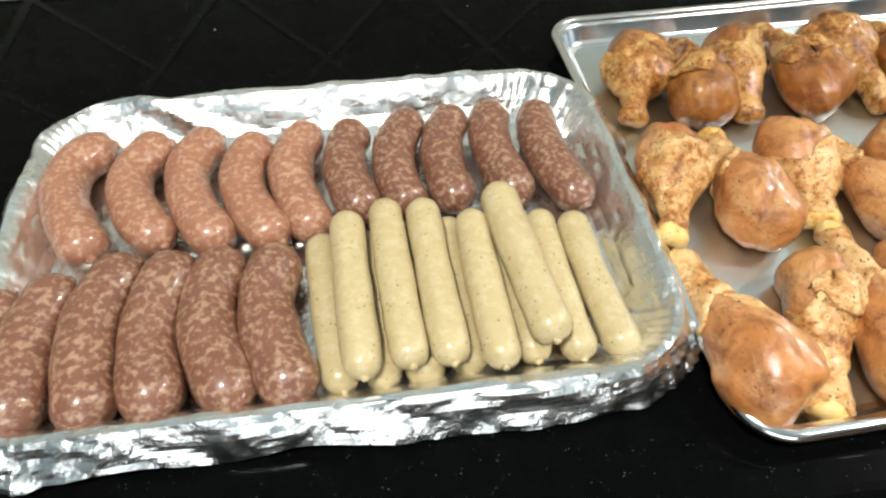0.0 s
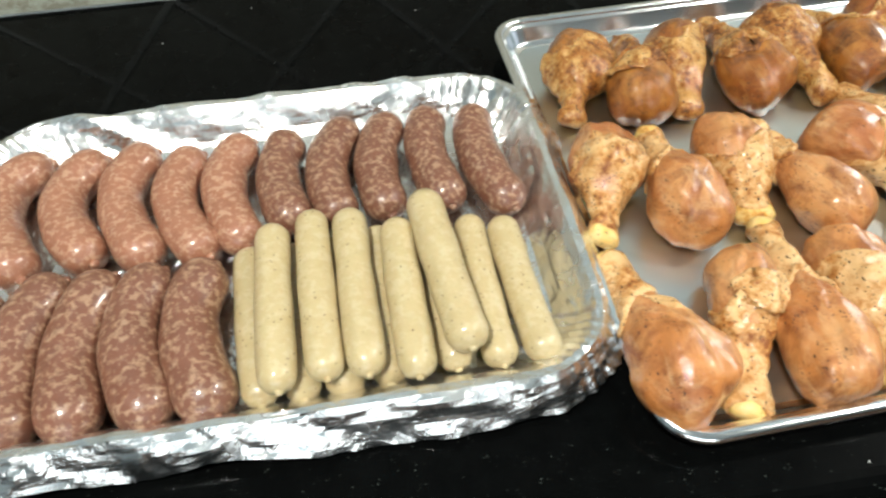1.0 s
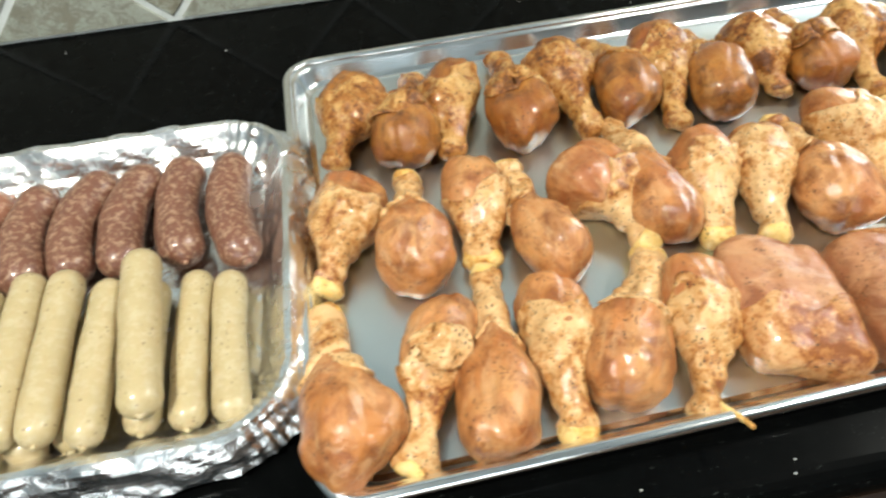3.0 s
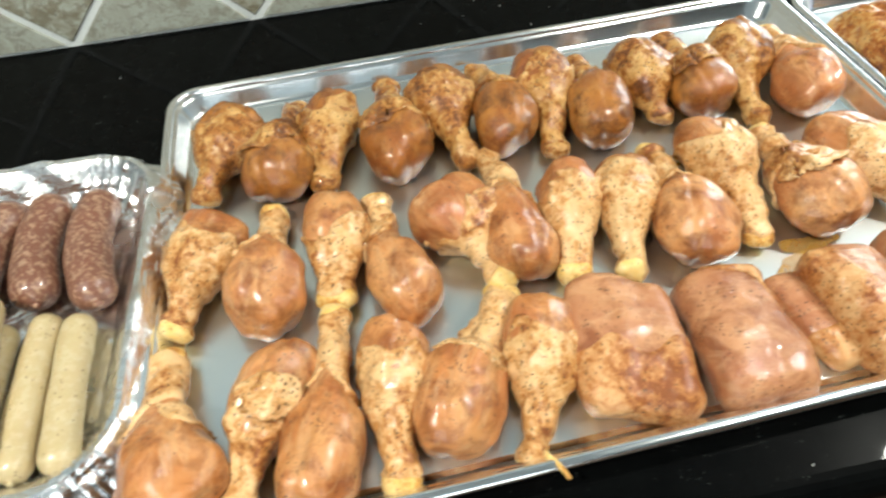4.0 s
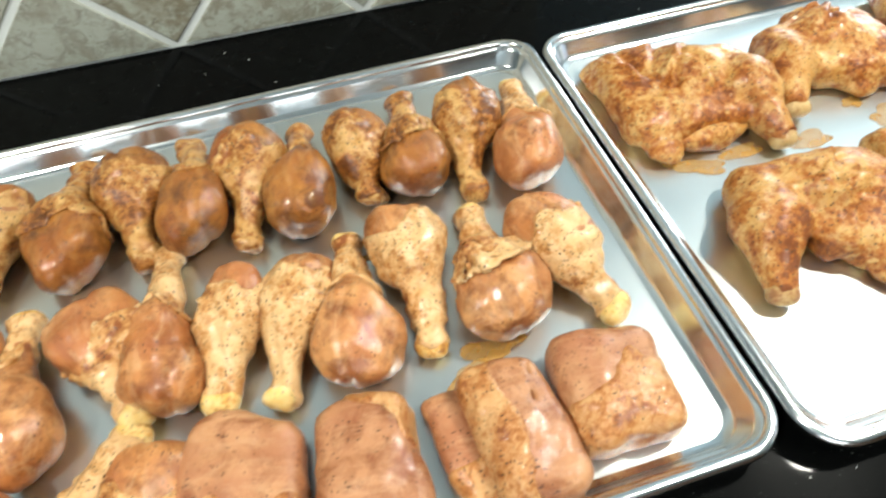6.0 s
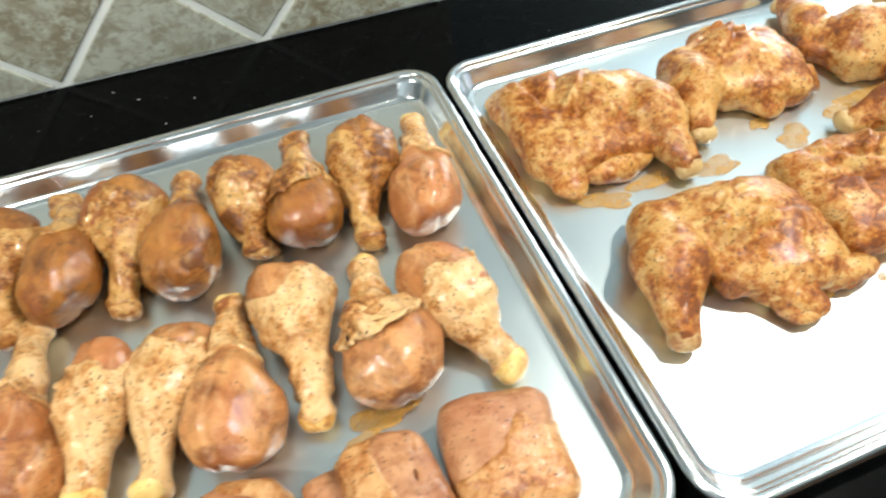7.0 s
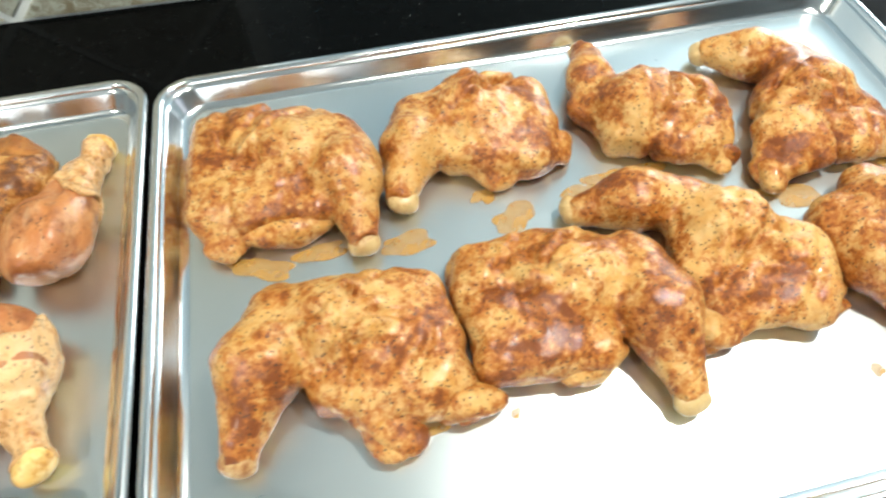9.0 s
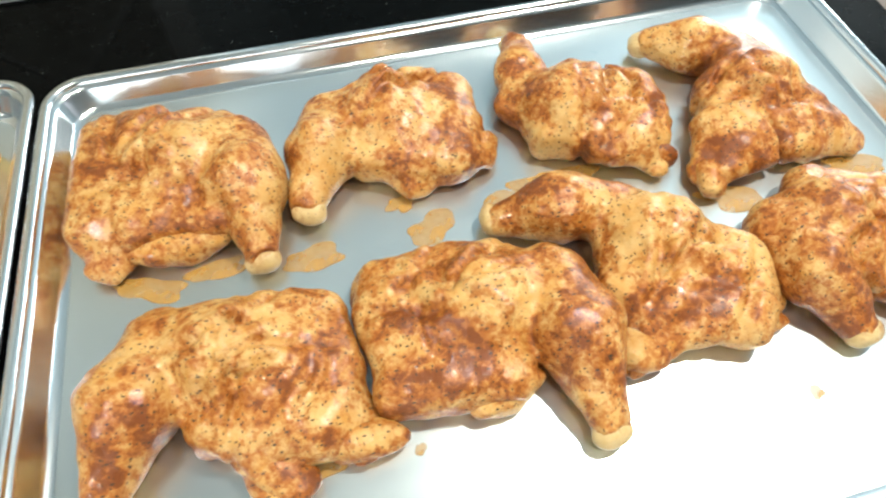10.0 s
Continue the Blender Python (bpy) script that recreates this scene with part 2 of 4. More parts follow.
M_BLACK = make_plain("black_knob", (0.01, 0.01, 0.011), (0.016, 0.016, 0.017), 40, 0.25)

M_WOOD, nt, b = material("brown_wood")
v = coords(nt, (1.0, 9, 9))
wire(nt, mix(nt, noise_tex(nt, v, 4, 6, 0.6, 1.0), (0.13, 0.068, 0.034), (0.07, 0.036, 0.018)), b.inputs["Base Color"])
b.inputs["Roughness"].default_value = 0.35

M_JUICE, nt, b = material("orange_marinade")
v = coords(nt, shift=False)
wire(nt, mix(nt, noise_tex(nt, v, 90, 4), (0.60, 0.36, 0.09), (0.46, 0.22, 0.04)), b.inputs["Base Color"])
b.inputs["Roughness"].default_value = 0.08
trans = nt.nodes.new("ShaderNodeBsdfTransparent")
mixs = nt.nodes.new("ShaderNodeMixShader")
wire(nt, ramp(nt, noise_tex(nt, v, 60, 4), [(0.3, 0.35), (0.7, 0.72)]), mixs.inputs[0])
nt.links.new(trans.outputs[0], mixs.inputs[1])
nt.links.new(b.outputs[0], mixs.inputs[2])
nt.links.new(mixs.outputs[0], nt.nodes["Material Output"].inputs["Surface"])


# ---------------------------------------------------------------- mesh tools
def thing(name, m, label, category, group="", kind=""):
    ob = new(name)
    ob.matrix_world = m
    return tagged(ob, label, category, group, kind)


def mesh_from(name, verts, faces, mat, smooth=True):
    me = bpy.data.meshes.new(name)
    me.from_pydata([tuple(p) for p in verts], [], [tuple(q) for q in faces])
    me.materials.append(mat)
    if smooth:
        me.polygons.foreach_set("use_smooth", [True] * len(me.polygons))
    me.update()
    return me


def piece(name, me, parent=None, label="", m=None):
    ob = new(name, me)
    if parent is not None:
        ob.parent = parent
    if m is not None:
        ob.matrix_local = m
    return tagged(ob, label)


def part(name, bm, mat, parent=None, label="", smooth=True):
    me = bpy.data.meshes.new(name)
    bm.to_mesh(me)
    bm.free()
    me.materials.append(mat)
    if smooth:
        me.polygons.foreach_set("use_smooth", [True] * len(me.polygons))
    return piece(name, me, parent, label)


def box(bm, x0, x1, y0, y1, z0, z1, bevel=0.0):
    made = bmesh.ops.create_cube(bm, size=1.0, matrix=Matrix.Translation(((x0 + x1) / 2, (y0 + y1) / 2, (z0 + z1) / 2)) @ Matrix.Diagonal((x1 - x0, y1 - y0, z1 - z0, 1)))
    if bevel:
        edges = {e for v in made["verts"] for e in v.link_edges}
        bmesh.ops.bevel(bm, geom=list(edges), offset=bevel, segments=3, affect="EDGES", profile=0.5)
    return bm


def ring(w, h, r, n):
    """A rounded rectangle round the origin, n points a corner and 2n a side."""
    pts = []
    hx, hy = w / 2 - r, h / 2 - r
    for k, (cx, cy) in enumerate(((hx, hy), (-hx, hy), (-hx, -hy), (hx, -hy))):
        for i in range(n + 1):
            a = math.pi / 2 * (k + i / n)
            pts.append((cx + r * math.cos(a), cy + r * math.sin(a)))
        nx, ny = ((-hx, hy), (-hx, -hy), (hx, -hy), (hx, hy))[k]
        a = math.pi / 2 * (k + 1)
        ax, ay = cx + r * math.cos(a), cy + r * math.sin(a)
        bx, by = nx + r * math.cos(a), ny + r * math.sin(a)
        for i in range(1, 2 * n):
            f = i / (2 * n)
            pts.append((ax + (bx - ax) * f, ay + (by - ay) * f))
    return pts


def loft(rings, cap_first=False, cap_last=False):
    n = len(rings[0])
    verts = [p for r in rings for p in r]
    faces = []
    for a in range(len(rings) - 1):
        for i in range(n):
            j = (i + 1) % n
            faces.append((a * n + i, a * n + j, (a + 1) * n + j, (a + 1) * n + i))
    if cap_first:
        faces.append(tuple(reversed(range(n))))
    if cap_last:
        faces.append(tuple(range((len(rings) - 1) * n, len(rings) * n)))
    return verts, faces


TABLE = np.random.RandomState(5).rand(32, 32, 32)


def vnoise(p, scale, seed=0):
    """Smooth noise from -1 to 1 at points p."""
    q = p * scale + seed * 3.71
    i = np.floor(q).astype(int)
    f = q - i
    f = f * f * (3 - 2 * f)
    out = 0.0
    for a in (0, 1):
        for b_ in (0, 1):
            for c in (0, 1):
                w = (f[..., 0] if a else 1 - f[..., 0]) * (f[..., 1] if b_ else 1 - f[..., 1]) * (f[..., 2] if c else 1 - f[..., 2])
                out = out + w * TABLE[(i[..., 0] + a) % 32, (i[..., 1] + b_) % 32, (i[..., 2] + c) % 32]
    return out * 2 - 1


def surface(field, lo, hi, step):
    """The zero surface of a field as quads (surface nets)."""
    axes = [np.arange(lo[k] - 2 * step, hi[k] + 2 * step, step) for k in range(3)]
    P = np.stack(np.meshgrid(*axes, indexing="ij"), -1)
    d = field(P)
    inside = d < 0
    n = np.array(d.shape) - 1
    corner = [(a, b_, c) for a in (0, 1) for b_ in (0, 1) for c in (0, 1)]

    def at(arr, o):
        return arr[o[0]:o[0] + n[0], o[1]:o[1] + n[1], o[2]:o[2] + n[2]]

    count = sum(at(inside, o).astype(int) for o in corner)
    active = (count > 0) & (count < 8)
    total, hits = np.zeros((*n, 3)), np.zeros(n)
    for o in corner:
        for k in range(3):
            if o[k]:
                continue
            e = tuple(o[j] + (j == k) for j in range(3))
            da, db = at(d, o), at(d, e)
            cross = (da < 0) != (db < 0)
            t = np.where(cross, da / np.where(cross, da - db, 1), 0)
            pos = np.array(o, float) + t[..., None] * np.eye(3)[k]
            total += np.where(cross[..., None], pos, 0)
            hits += cross
    idx = -np.ones(n, int)
    cell = np.argwhere(active)
    idx[active] = np.arange(len(cell))
    base = np.array([a[0] for a in axes])
    verts = base + (cell + total[active] / hits[active][:, None]) * step
    faces = []
    for k in range(3):
        u, w = (k + 1) % 3, (k + 2) % 3
        lo_ = [slice(1, n[j]) for j in range(3)]
        lo_[k] = slice(0, n[k])
        nxt = list(lo_)
        nxt[k] = slice(1, n[k] + 1)
        a, b_ = inside[tuple(lo_)], inside[tuple(nxt)]
        pts = np.argwhere(a != b_)
        pts = pts + np.array([0 if j == k else 1 for j in range(3)])
        du, dw = np.eye(3, dtype=int)[u], np.eye(3, dtype=int)[w]
        q = np.stack([idx[tuple((pts - s).T)] for s in (du + dw, dw, 0 * du, du)], 1)
        flip = b_[a != b_]
        q[flip] = q[flip][:, ::-1]
        faces.append(q)
    return verts, np.concatenate(faces)


def smin(a, b_, k):
    h = np.clip(0.5 + 0.5 * (b_ - a) / k, 0, 1)
    return b_ * (1 - h) + a * h - k * h * (1 - h)


def cone(p, a, b_, ra, rb):
    a, b_ = np.array(a), np.array(b_)
    t = np.clip(((p - a) @ (b_ - a)) / ((b_ - a) @ (b_ - a)), 0, 1)
    return np.linalg.norm(p - a - t[..., None] * (b_ - a), axis=-1) - (ra + (rb - ra) * t)


def egg(p, c, r, turn=0.0):
    q = p - np.array(c)
    if turn:
        s, co = math.sin(radians(turn)), math.cos(radians(turn))
        q = np.stack([q[..., 0] * co + q[..., 1] * s, -q[..., 0] * s + q[..., 1] * co, q[..., 2]], -1)
    r = np.array(r)
    k0 = np.linalg.norm(q / r, axis=-1)
    k1 = np.linalg.norm(q / (r * r), axis=-1) + 1e-9
    return k0 * (k0 - 1) / k1


def slab(p, c, half, rnd, turn=0.0):
    q = p - np.array(c)
    s, co = math.sin(radians(turn)), math.cos(radians(turn))
    q = np.stack([q[..., 0] * co + q[..., 1] * s, -q[..., 0] * s + q[..., 1] * co, q[..., 2]], -1)
    q = np.abs(q) - (np.array(half) - rnd)
    return np.linalg.norm(np.maximum(q, 0), axis=-1) + np.minimum(q.max(-1), 0) - rnd


# ---------------------------------------------------------------- the room and the counter
FLOOR_Z, CEIL_Z = -0.91, 1.5
WALL_Y = 0.624
TILE_END = 0.722
bm = box(bmesh.new(), -2.6, 3.6, -3.1, 3.1, FLOOR_Z - 0.05, FLOOR_Z)
floor = tagged(part("floor", bm, M_WOOD, smooth=False), "brown wooden floor", "floor", kind="structure")
bm = box(bmesh.new(), -2.6, 3.6, -3.1, 3.1, CEIL_Z, CEIL_Z + 0.1)
tagged(part("ceiling", bm, M_CEIL, smooth=False), "plain pale painted ceiling", "ceiling", kind="structure")
tagged(part("wall_upper", box(bmesh.new(), -2.6, TILE_END, WALL_Y, WALL_Y + 0.14, 0.62, CEIL_Z), M_PAINT, smooth=False), "plain painted upper wall", "wall", kind="structure")
wall = tagged(part("wall_north", box(bmesh.new(), -2.6, TILE_END, WALL_Y, WALL_Y + 0.14, FLOOR_Z, 0.62), M_GROUT, smooth=False), "kitchen wall with a diagonal stone tile backsplash", "wall", kind="structure")
tagged(part("wall_far", box(bmesh.new(), TILE_END, 3.6, 3.0, 3.1, FLOOR_Z, CEIL_Z), M_PAINT, smooth=False), "plain wall of the next room", "wall", kind="structure")
tagged(part("wall_side", box(bmesh.new(), TILE_END - 0.14, TILE_END, WALL_Y + 0.14, 3.1, FLOOR_Z, CEIL_Z), M_PAINT, smooth=False), "plain side wall of the next room", "wall", kind="structure")
tagged(part("wall_west", box(bmesh.new(), -2.7, -2.6, -3.1, 3.1, FLOOR_Z, CEIL_Z), M_PAINT, smooth=False), "plain painted wall", "wall", kind="structure")
tagged(part("wall_south", box(bmesh.new(), -2.6, 3.6, -3.2, -3.1, FLOOR_Z, CEIL_Z), M_WOOD, smooth=False), "brown wood-panelled kitchen wall", "wall", kind="structure")
bm = bmesh.new()
box(bm, 3.6, 3.7, -3.1, -1.5, FLOOR_Z, CEIL_Z)
box(bm, 3.6, 3.7, 0.3, 3.1, FLOOR_Z, CEIL_Z)
box(bm, 3.6, 3.7, -1.5, 0.3, FLOOR_Z, 0.1)
box(bm, 3.6, 3.7, -1.5, 0.3, 1.4, CEIL_Z)
tagged(part("wall_east", bm, M_PAINT, smooth=False), "plain painted wall with a window opening", "wall", kind="structure")

# counter: slab with a rounded front edge
CX0, CX1, CY0 = -1.6, 1.40, -0.0345
prof = [(WALL_Y - 0.001, -0.036), (WALL_Y - 0.001, 0.0), (CY0 + 0.018, 0.0)]
for i in range(1, 13):
    a = math.pi / 2 - math.pi * i / 12
    prof.append((CY0 + 0.018 - 0.018 * math.cos(a), -0.018 + 0.018 * math.sin(a)))
rings = [[(x, y, z) for y, z in prof] for x in (CX0, CX1)]
verts, faces = loft(rings, True, True)
me = mesh_from("counter", verts, faces, M_GRANITE, False)
counter = tagged(piece("counter", me), "black polished granite kitchen counter with rounded front edge", "counter")
bmn = bmesh.new()
bmn.from_mesh(me)
bmesh.ops.recalc_face_normals(bmn, faces=bmn.faces)
bmn.to_mesh(me)
bmn.free()
bm = box(bmesh.new(), TILE_END + 0.002, CX1, WALL_Y, WALL_Y + 0.12, -0.036, -0.0005)
piece_back = part("counter_ledge", bm, M_GRANITE, counter, smooth=False)


def base_cabinet(x0, x1):
    ob = thing("base_cabinet", pose((x0 + x1) / 2, 0.318, FLOOR_Z), "black-stained base cabinet under the granite counter", "cabinet", "base cabinets")
    w = (x1 - x0) / 2 - 0.001
    part("body", box(bmesh.new(), -w, w, -0.29, 0.30, 0.0, -FLOOR_Z - 0.036), M_DARKWOOD, ob, smooth=False)
    front = part("drawer_front", box(bmesh.new(), -w + 0.004, w - 0.004, -0.308, -0.291, 0.70, 0.862, 0.003), M_DARKWOOD, ob, smooth=False)
    part("door", box(bmesh.new(), -w + 0.004, w - 0.004, -0.308, -0.291, 0.10, 0.694, 0.003), M_DARKWOOD, ob, smooth=False)
    bm = bmesh.new()
    bmesh.ops.create_uvsphere(bm, u_segments=20, v_segments=12, radius=0.016, matrix=pose(0, -0.331, 0.80) @ Matrix.Diagonal((1, 0.7, 1, 1)))
    bmesh.ops.create_cone(bm, cap_ends=True, segments=16, radius1=0.007, radius2=0.006, depth=0.02, matrix=pose(0, -0.317, 0.80, 90))
    part("knob", bm, M_BLACK, front, "round black knob")


for a, c in ((-1.58, -1.0), (-1.0, -0.42), (-0.42, 0.16), (0.16, 0.52), (0.52, 0.96), (0.96, 1.34)):
    base_cabinet(a, c)


# ---------------------------------------------------------------- sheet pans
def sheet_pan(x, y, turn, w, h, label):
    ob = thing("sheet_pan", pose(x, y, 0, 0, 0, turn), label, "baking tray", "sheet pans")
    n = 10

    def row(inset, z, r):
        return [(px, py, z) for px, py in ring(w - 2 * inset, h - 2 * inset, max(r, 0.006), n)]

    # rolled rim
    rim = []
    for i in range(13):
        a = 2 * math.pi * i / 12 + math.pi
        rim.append(row(0.0045 - 0.0045 * math.cos(a) * 1.0, 0.0205 + 0.0045 * math.sin(a), 0.034 - 0.0045 + 0.0045 * math.cos(a)))
    piece("rim", mesh_from("rim", *loft(rim), M_ALU), ob, "bright rolled metal rim")
    wallp = [(0.0075, 0.0215, 0.029), (0.0105, 0.0205, 0.027), (0.0122, 0.0180, 0.026), (0.0172, 0.0060, 0.024), (0.0195, 0.0034, 0.022), (0.0240, 0.0022, 0.02)]
    out = [(0.0250, 0.0008, 0.02), (0.0185, 0.0012, 0.022), (0.0160, 0.0045, 0.024), (0.0110, 0.0165, 0.026), (0.0065, 0.0190, 0.028)]
    piece("side_wall", mesh_from("side_wall", *loft([row(*p) for p in wallp]), M_ALU), ob)
    piece("outer_wall", mesh_from("outer_wall", *loft([row(*p) for p in out]), M_ALU), ob)
    base = [row(0.0240, 0.0022, 0.02), row(0.0265, 0.0020, 0.02), row(0.0285, 0.0020, 0.02), row(0.031, 0.0020, 0.02)]
    piece("base", mesh_from("base", *loft(base, False, True), M_ALU_BASE), ob)
    return ob


sheet_pan(0.3325, 0.233, 0.0, 0.665, 0.461, "aluminium sheet pan full of raw seasoned drumsticks and thighs")
sheet_pan(1.0015, 0.2215, 0.0, 0.665, 0.461, "aluminium sheet pan holding raw chicken leg quarters and marinade puddles")
PAN_Z = 0.0022


# ---------------------------------------------------------------- foil-lined tray
def facets(u, v, size, seed):
    """Flat crumpled facets over a plane."""
    rs = np.random.RandomState(seed)
    n = 64
    h = rs.rand(n, n) - 0.5
    u, v = np.asarray(u, float), np.asarray(v, float)
    pu = u / size + 0.35 * np.sin(2.1 * v / size + seed) + 0.2 * np.sin(1.3 * u / size)
    pv = v / size + 0.35 * np.sin(1.7 * u / size + 2 * seed)
    iu, iv = np.floor(pu).astype(int), np.floor(pv).astype(int)
    fu, fv = pu - iu, pv - iv
    iu, iv, ju, jv = iu % n, iv % n, (iu + 1) % n, (iv + 1) % n
    low = h[iu, iv] + fu * (h[ju, iv] - h[iu, iv]) + fv * (h[iu, jv] - h[iu, iv])
    high = h[ju, jv] + (1 - fu) * (h[iu, jv] - h[ju, jv]) + (1 - fv) * (h[ju, iv] - h[ju, jv])
    return np.where(fu + fv < 1, low, high)


def foil_tray(x, y, turn, w, h):
    ob = thing("foil_lined_tray", pose(x, y, 0, 0, 0, turn), "shallow tray lined with crinkled aluminium foil, full of raw sausages", "baking tray")
    body = [(0.040, 0.0006, 0.03), (0.030, 0.0016, 0.035), (0.012, 0.026, 0.05), (0.004, 0.029, 0.055), (0.004, 0.031, 0.055)]
    n = 24
    piece("tray", mesh_from("tray", *loft([[(px, py, z) for px, py in ring(w - 2 * i, h - 2 * i, r, n)] for i, z, r in body], True), M_ALU), ob)
    # inset, height, corner radius; from the hanging skirt over the rim to the bottom
    keys = [(-0.013, 0.006, 0.070), (-0.009, 0.014, 0.067), (-0.004, 0.024, 0.064), (-0.0005, 0.031, 0.061), (0.003, 0.0345, 0.058), (0.008, 0.0335, 0.054), (0.013, 0.028, 0.050), (0.024, 0.012, 0.044), (0.031, 0.006, 0.040), (0.042, 0.0038, 0.035), (0.10, 0.0036, 0.03), (0.15, 0.0036, 0.004)]
    prof = []
    for (i0, z0, r0), (i1, z1, r1) in zip(keys, keys[1:]):
        m = max(2, int(math.hypot(i1 - i0, z1 - z0) / 0.0035))
        prof += [(i0 + (i1 - i0) * k / m, z0 + (z1 - z0) * k / m, r0 + (r1 - r0) * k / m) for k in range(m)]
    prof.append(keys[-1])
    n = 60
    rows = np.array([[(px, py, z) for px, py in ring(w - 2 * i, h - 2 * i, r, n)] for i, z, r in prof])
    along = np.cumsum(np.r_[0, np.linalg.norm(np.diff(rows[4, :, :2], axis=0), axis=1)])
    down = np.cumsum(np.r_[0, np.linalg.norm(np.diff(rows[:, 0], axis=0), axis=1)])
    U, V = np.meshgrid(along, down)
    nx = np.roll(rows, -1, 1) - np.roll(rows, 1, 1)
    ny = np.gradient(rows, axis=0)
    nrm = np.cross(nx, ny)
    nrm /= np.linalg.norm(nrm, axis=-1, keepdims=True) + 1e-9
    amp = np.interp(V, [0, 0.03, 0.04, 0.05, 0.08, 0.11], [0.0075, 0.0040, 0.0018, 0.0032, 0.0030, 0.0010])
    crumple = facets(U * 0.7, V * 0.9, 0.026, 3) * 1.5 + facets(U + V, V - 0.5 * U, 0.012, 4) * 0.5
    idx = np.arange(rows.shape[1]) % (3 * n)
    corner = np.clip(1 - np.abs(idx - n / 2) / (0.75 * n), 0, 1) * (idx < 1.6 * n)
    pleat = np.abs(((along * 85 + 0.8 * np.sin(along * 60)) % 1) - 0.5) * 2 - 0.5
    wall_band = np.interp(down, [0, 0.02, 0.035, 0.045, 0.075, 0.09], [0.7, 0.5, 0.2, 0.8, 0.8, 0])
    rows = rows + nrm * (amp * crumple + 0.0036 * wall_band[:, None] * (corner * pleat)[None])[..., None]
    # ragged lower hem
    hem = 0.5 + 0.5 * np.sin(along * 31 + 2 * np.sin(along * 13)) + 0.6 * facets(along, along * 0, 0.05, 9)
    lift = np.clip(1 - down / 0.028, 0, 1)[:, None] * hem[None] * 0.009
    rows[..., 2] += lift
    rows[..., 2] = np.maximum(rows[..., 2], 0.0022)
    verts, faces = loft([list(map(tuple, r)) for r in rows], False, True)
    piece("foil_lining", mesh_from("foil_lining", verts, faces, M_FOIL, False), ob, "crinkled shiny aluminium foil")
    return ob


foil_tray(-0.231, 0.2170, -1.6, 0.468, 0.318)
FOIL_Z = 0.0048


# ---------------------------------------------------------------- sausages
def sausage(name, a, m, c, r, z0, z1, mat, label, group, seed, tips=True):
    """A filled casing bent along a curve through a, m and c (plan), resting at heights z0 to z1."""
    rs = random.Random(seed)
    a, m, c = Vector((*a, z0 + r)), Vector((*m, (z0 + z1) / 2 + r)), Vector((*c, z1 + r))
    ctrl = 2 * m - (a + c) / 2
    ob = thing(name, Matrix.Translation(m - Vector((0, 0, r))), label, "sausage", group)
    n, k = 40, 20
    pts = []
    for i in range(n + 1):
        t = i / n
        pts.append((1 - t) ** 2 * a + 2 * t * (1 - t) * ctrl + t * t * c)
    length = sum((q - p).length for p, q in zip(pts, pts[1:]))
    rings = []
    s = 0.0
    ph, ph2 = rs.random() * 6, rs.random() * 6
    for i, p in enumerate(pts):
        if i:
            s += (p - pts[i - 1]).length
        d = (pts[min(i + 1, n)] - pts[max(i - 1, 0)]).normalized()
        side = d.cross(Vector((0, 0, 1))).normalized()
        up = side.cross(d)
        e = min(s, length - s) / (r * 1.05)
        rad = r * (math.sqrt(max(0.0, 1 - (1 - min(e, 1)) ** 2)) * 0.985 + 0.015)
        rad *= 1 + 0.025 * math.sin(s * 70 + ph) + 0.018 * math.sin(s * 160 + ph2)
        ring_ = []
        for j in range(k):
            an = 2 * math.pi * j / k
            q = side * math.cos(an) * rad * 1.03 + up * math.sin(an) * rad * 0.97
            ring_.append(tuple(p + q - m + Vector((0, 0, r))))
        rings.append(ring_)
    # denser ends
    piece("casing", mesh_from("casing", *loft(rings, True, True), mat), ob)
    for p, d in ((pts[0], (pts[0] - pts[1]).normalized()), (pts[-1], (pts[-1] - pts[-2]).normalized())):
        bm = bmesh.new()
        bmesh.ops.create_cone(bm, cap_ends=True, segments=10, radius1=r * 0.26, radius2=r * 0.13, depth=r * 0.16)
        for v_ in bm.verts:
            v_.co.x += 0.0006 * rs.uniform(-1, 1)
            v_.co.y += 0.0006 * rs.uniform(-1, 1)
        mt = Matrix.Translation(p + d * r * 0.01 - m + Vector((0, 0, r))) @ d.to_track_quat("Z", "Y").to_matrix().to_4x4()
        bm.transform(mt)
        part("tied_tip", bm, mat, ob, "puckered casing tip")
    return ob


BACK_ROW = [
    ((-0.401, 0.333), (-0.433, 0.290), (-0.397, 0.206)), ((-0.355, 0.329), (-0.383, 0.280), (-0.347, 0.211)),
    ((-0.315, 0.330), (-0.339, 0.279), (-0.305, 0.202)), ((-0.276, 0.318), (-0.296, 0.269), (-0.264, 0.200)),
    ((-0.234, 0.325), (-0.258, 0.278), (-0.236, 0.204)), ((-0.199, 0.324), (-0.215, 0.278), (-0.200, 0.215)),
    ((-0.150, 0.330), (-0.175, 0.280), (-0.165, 0.216)), ((-0.113, 0.330), (-0.135, 0.281), (-0.129, 0.214)),
    ((-0.080, 0.330), (-0.093, 0.284), (-0.082, 0.214)), ((-0.042, 0.326), (-0.051, 0.270), (-0.035, 0.203))]
for i, (a, m, c) in enumerate(BACK_ROW):
    pink = i < 5
    sausage("pink_sausage" if pink else "coarse_sausage", a, m, c, 0.0172, FOIL_Z, FOIL_Z, M_BRAT_PINK if pink else M_BRAT,
            "curved pinkish raw pork sausage lying on foil" if pink else "curved coarse reddish-brown raw sausage on foil", "curved sausages in the foil tray", 20 + i)
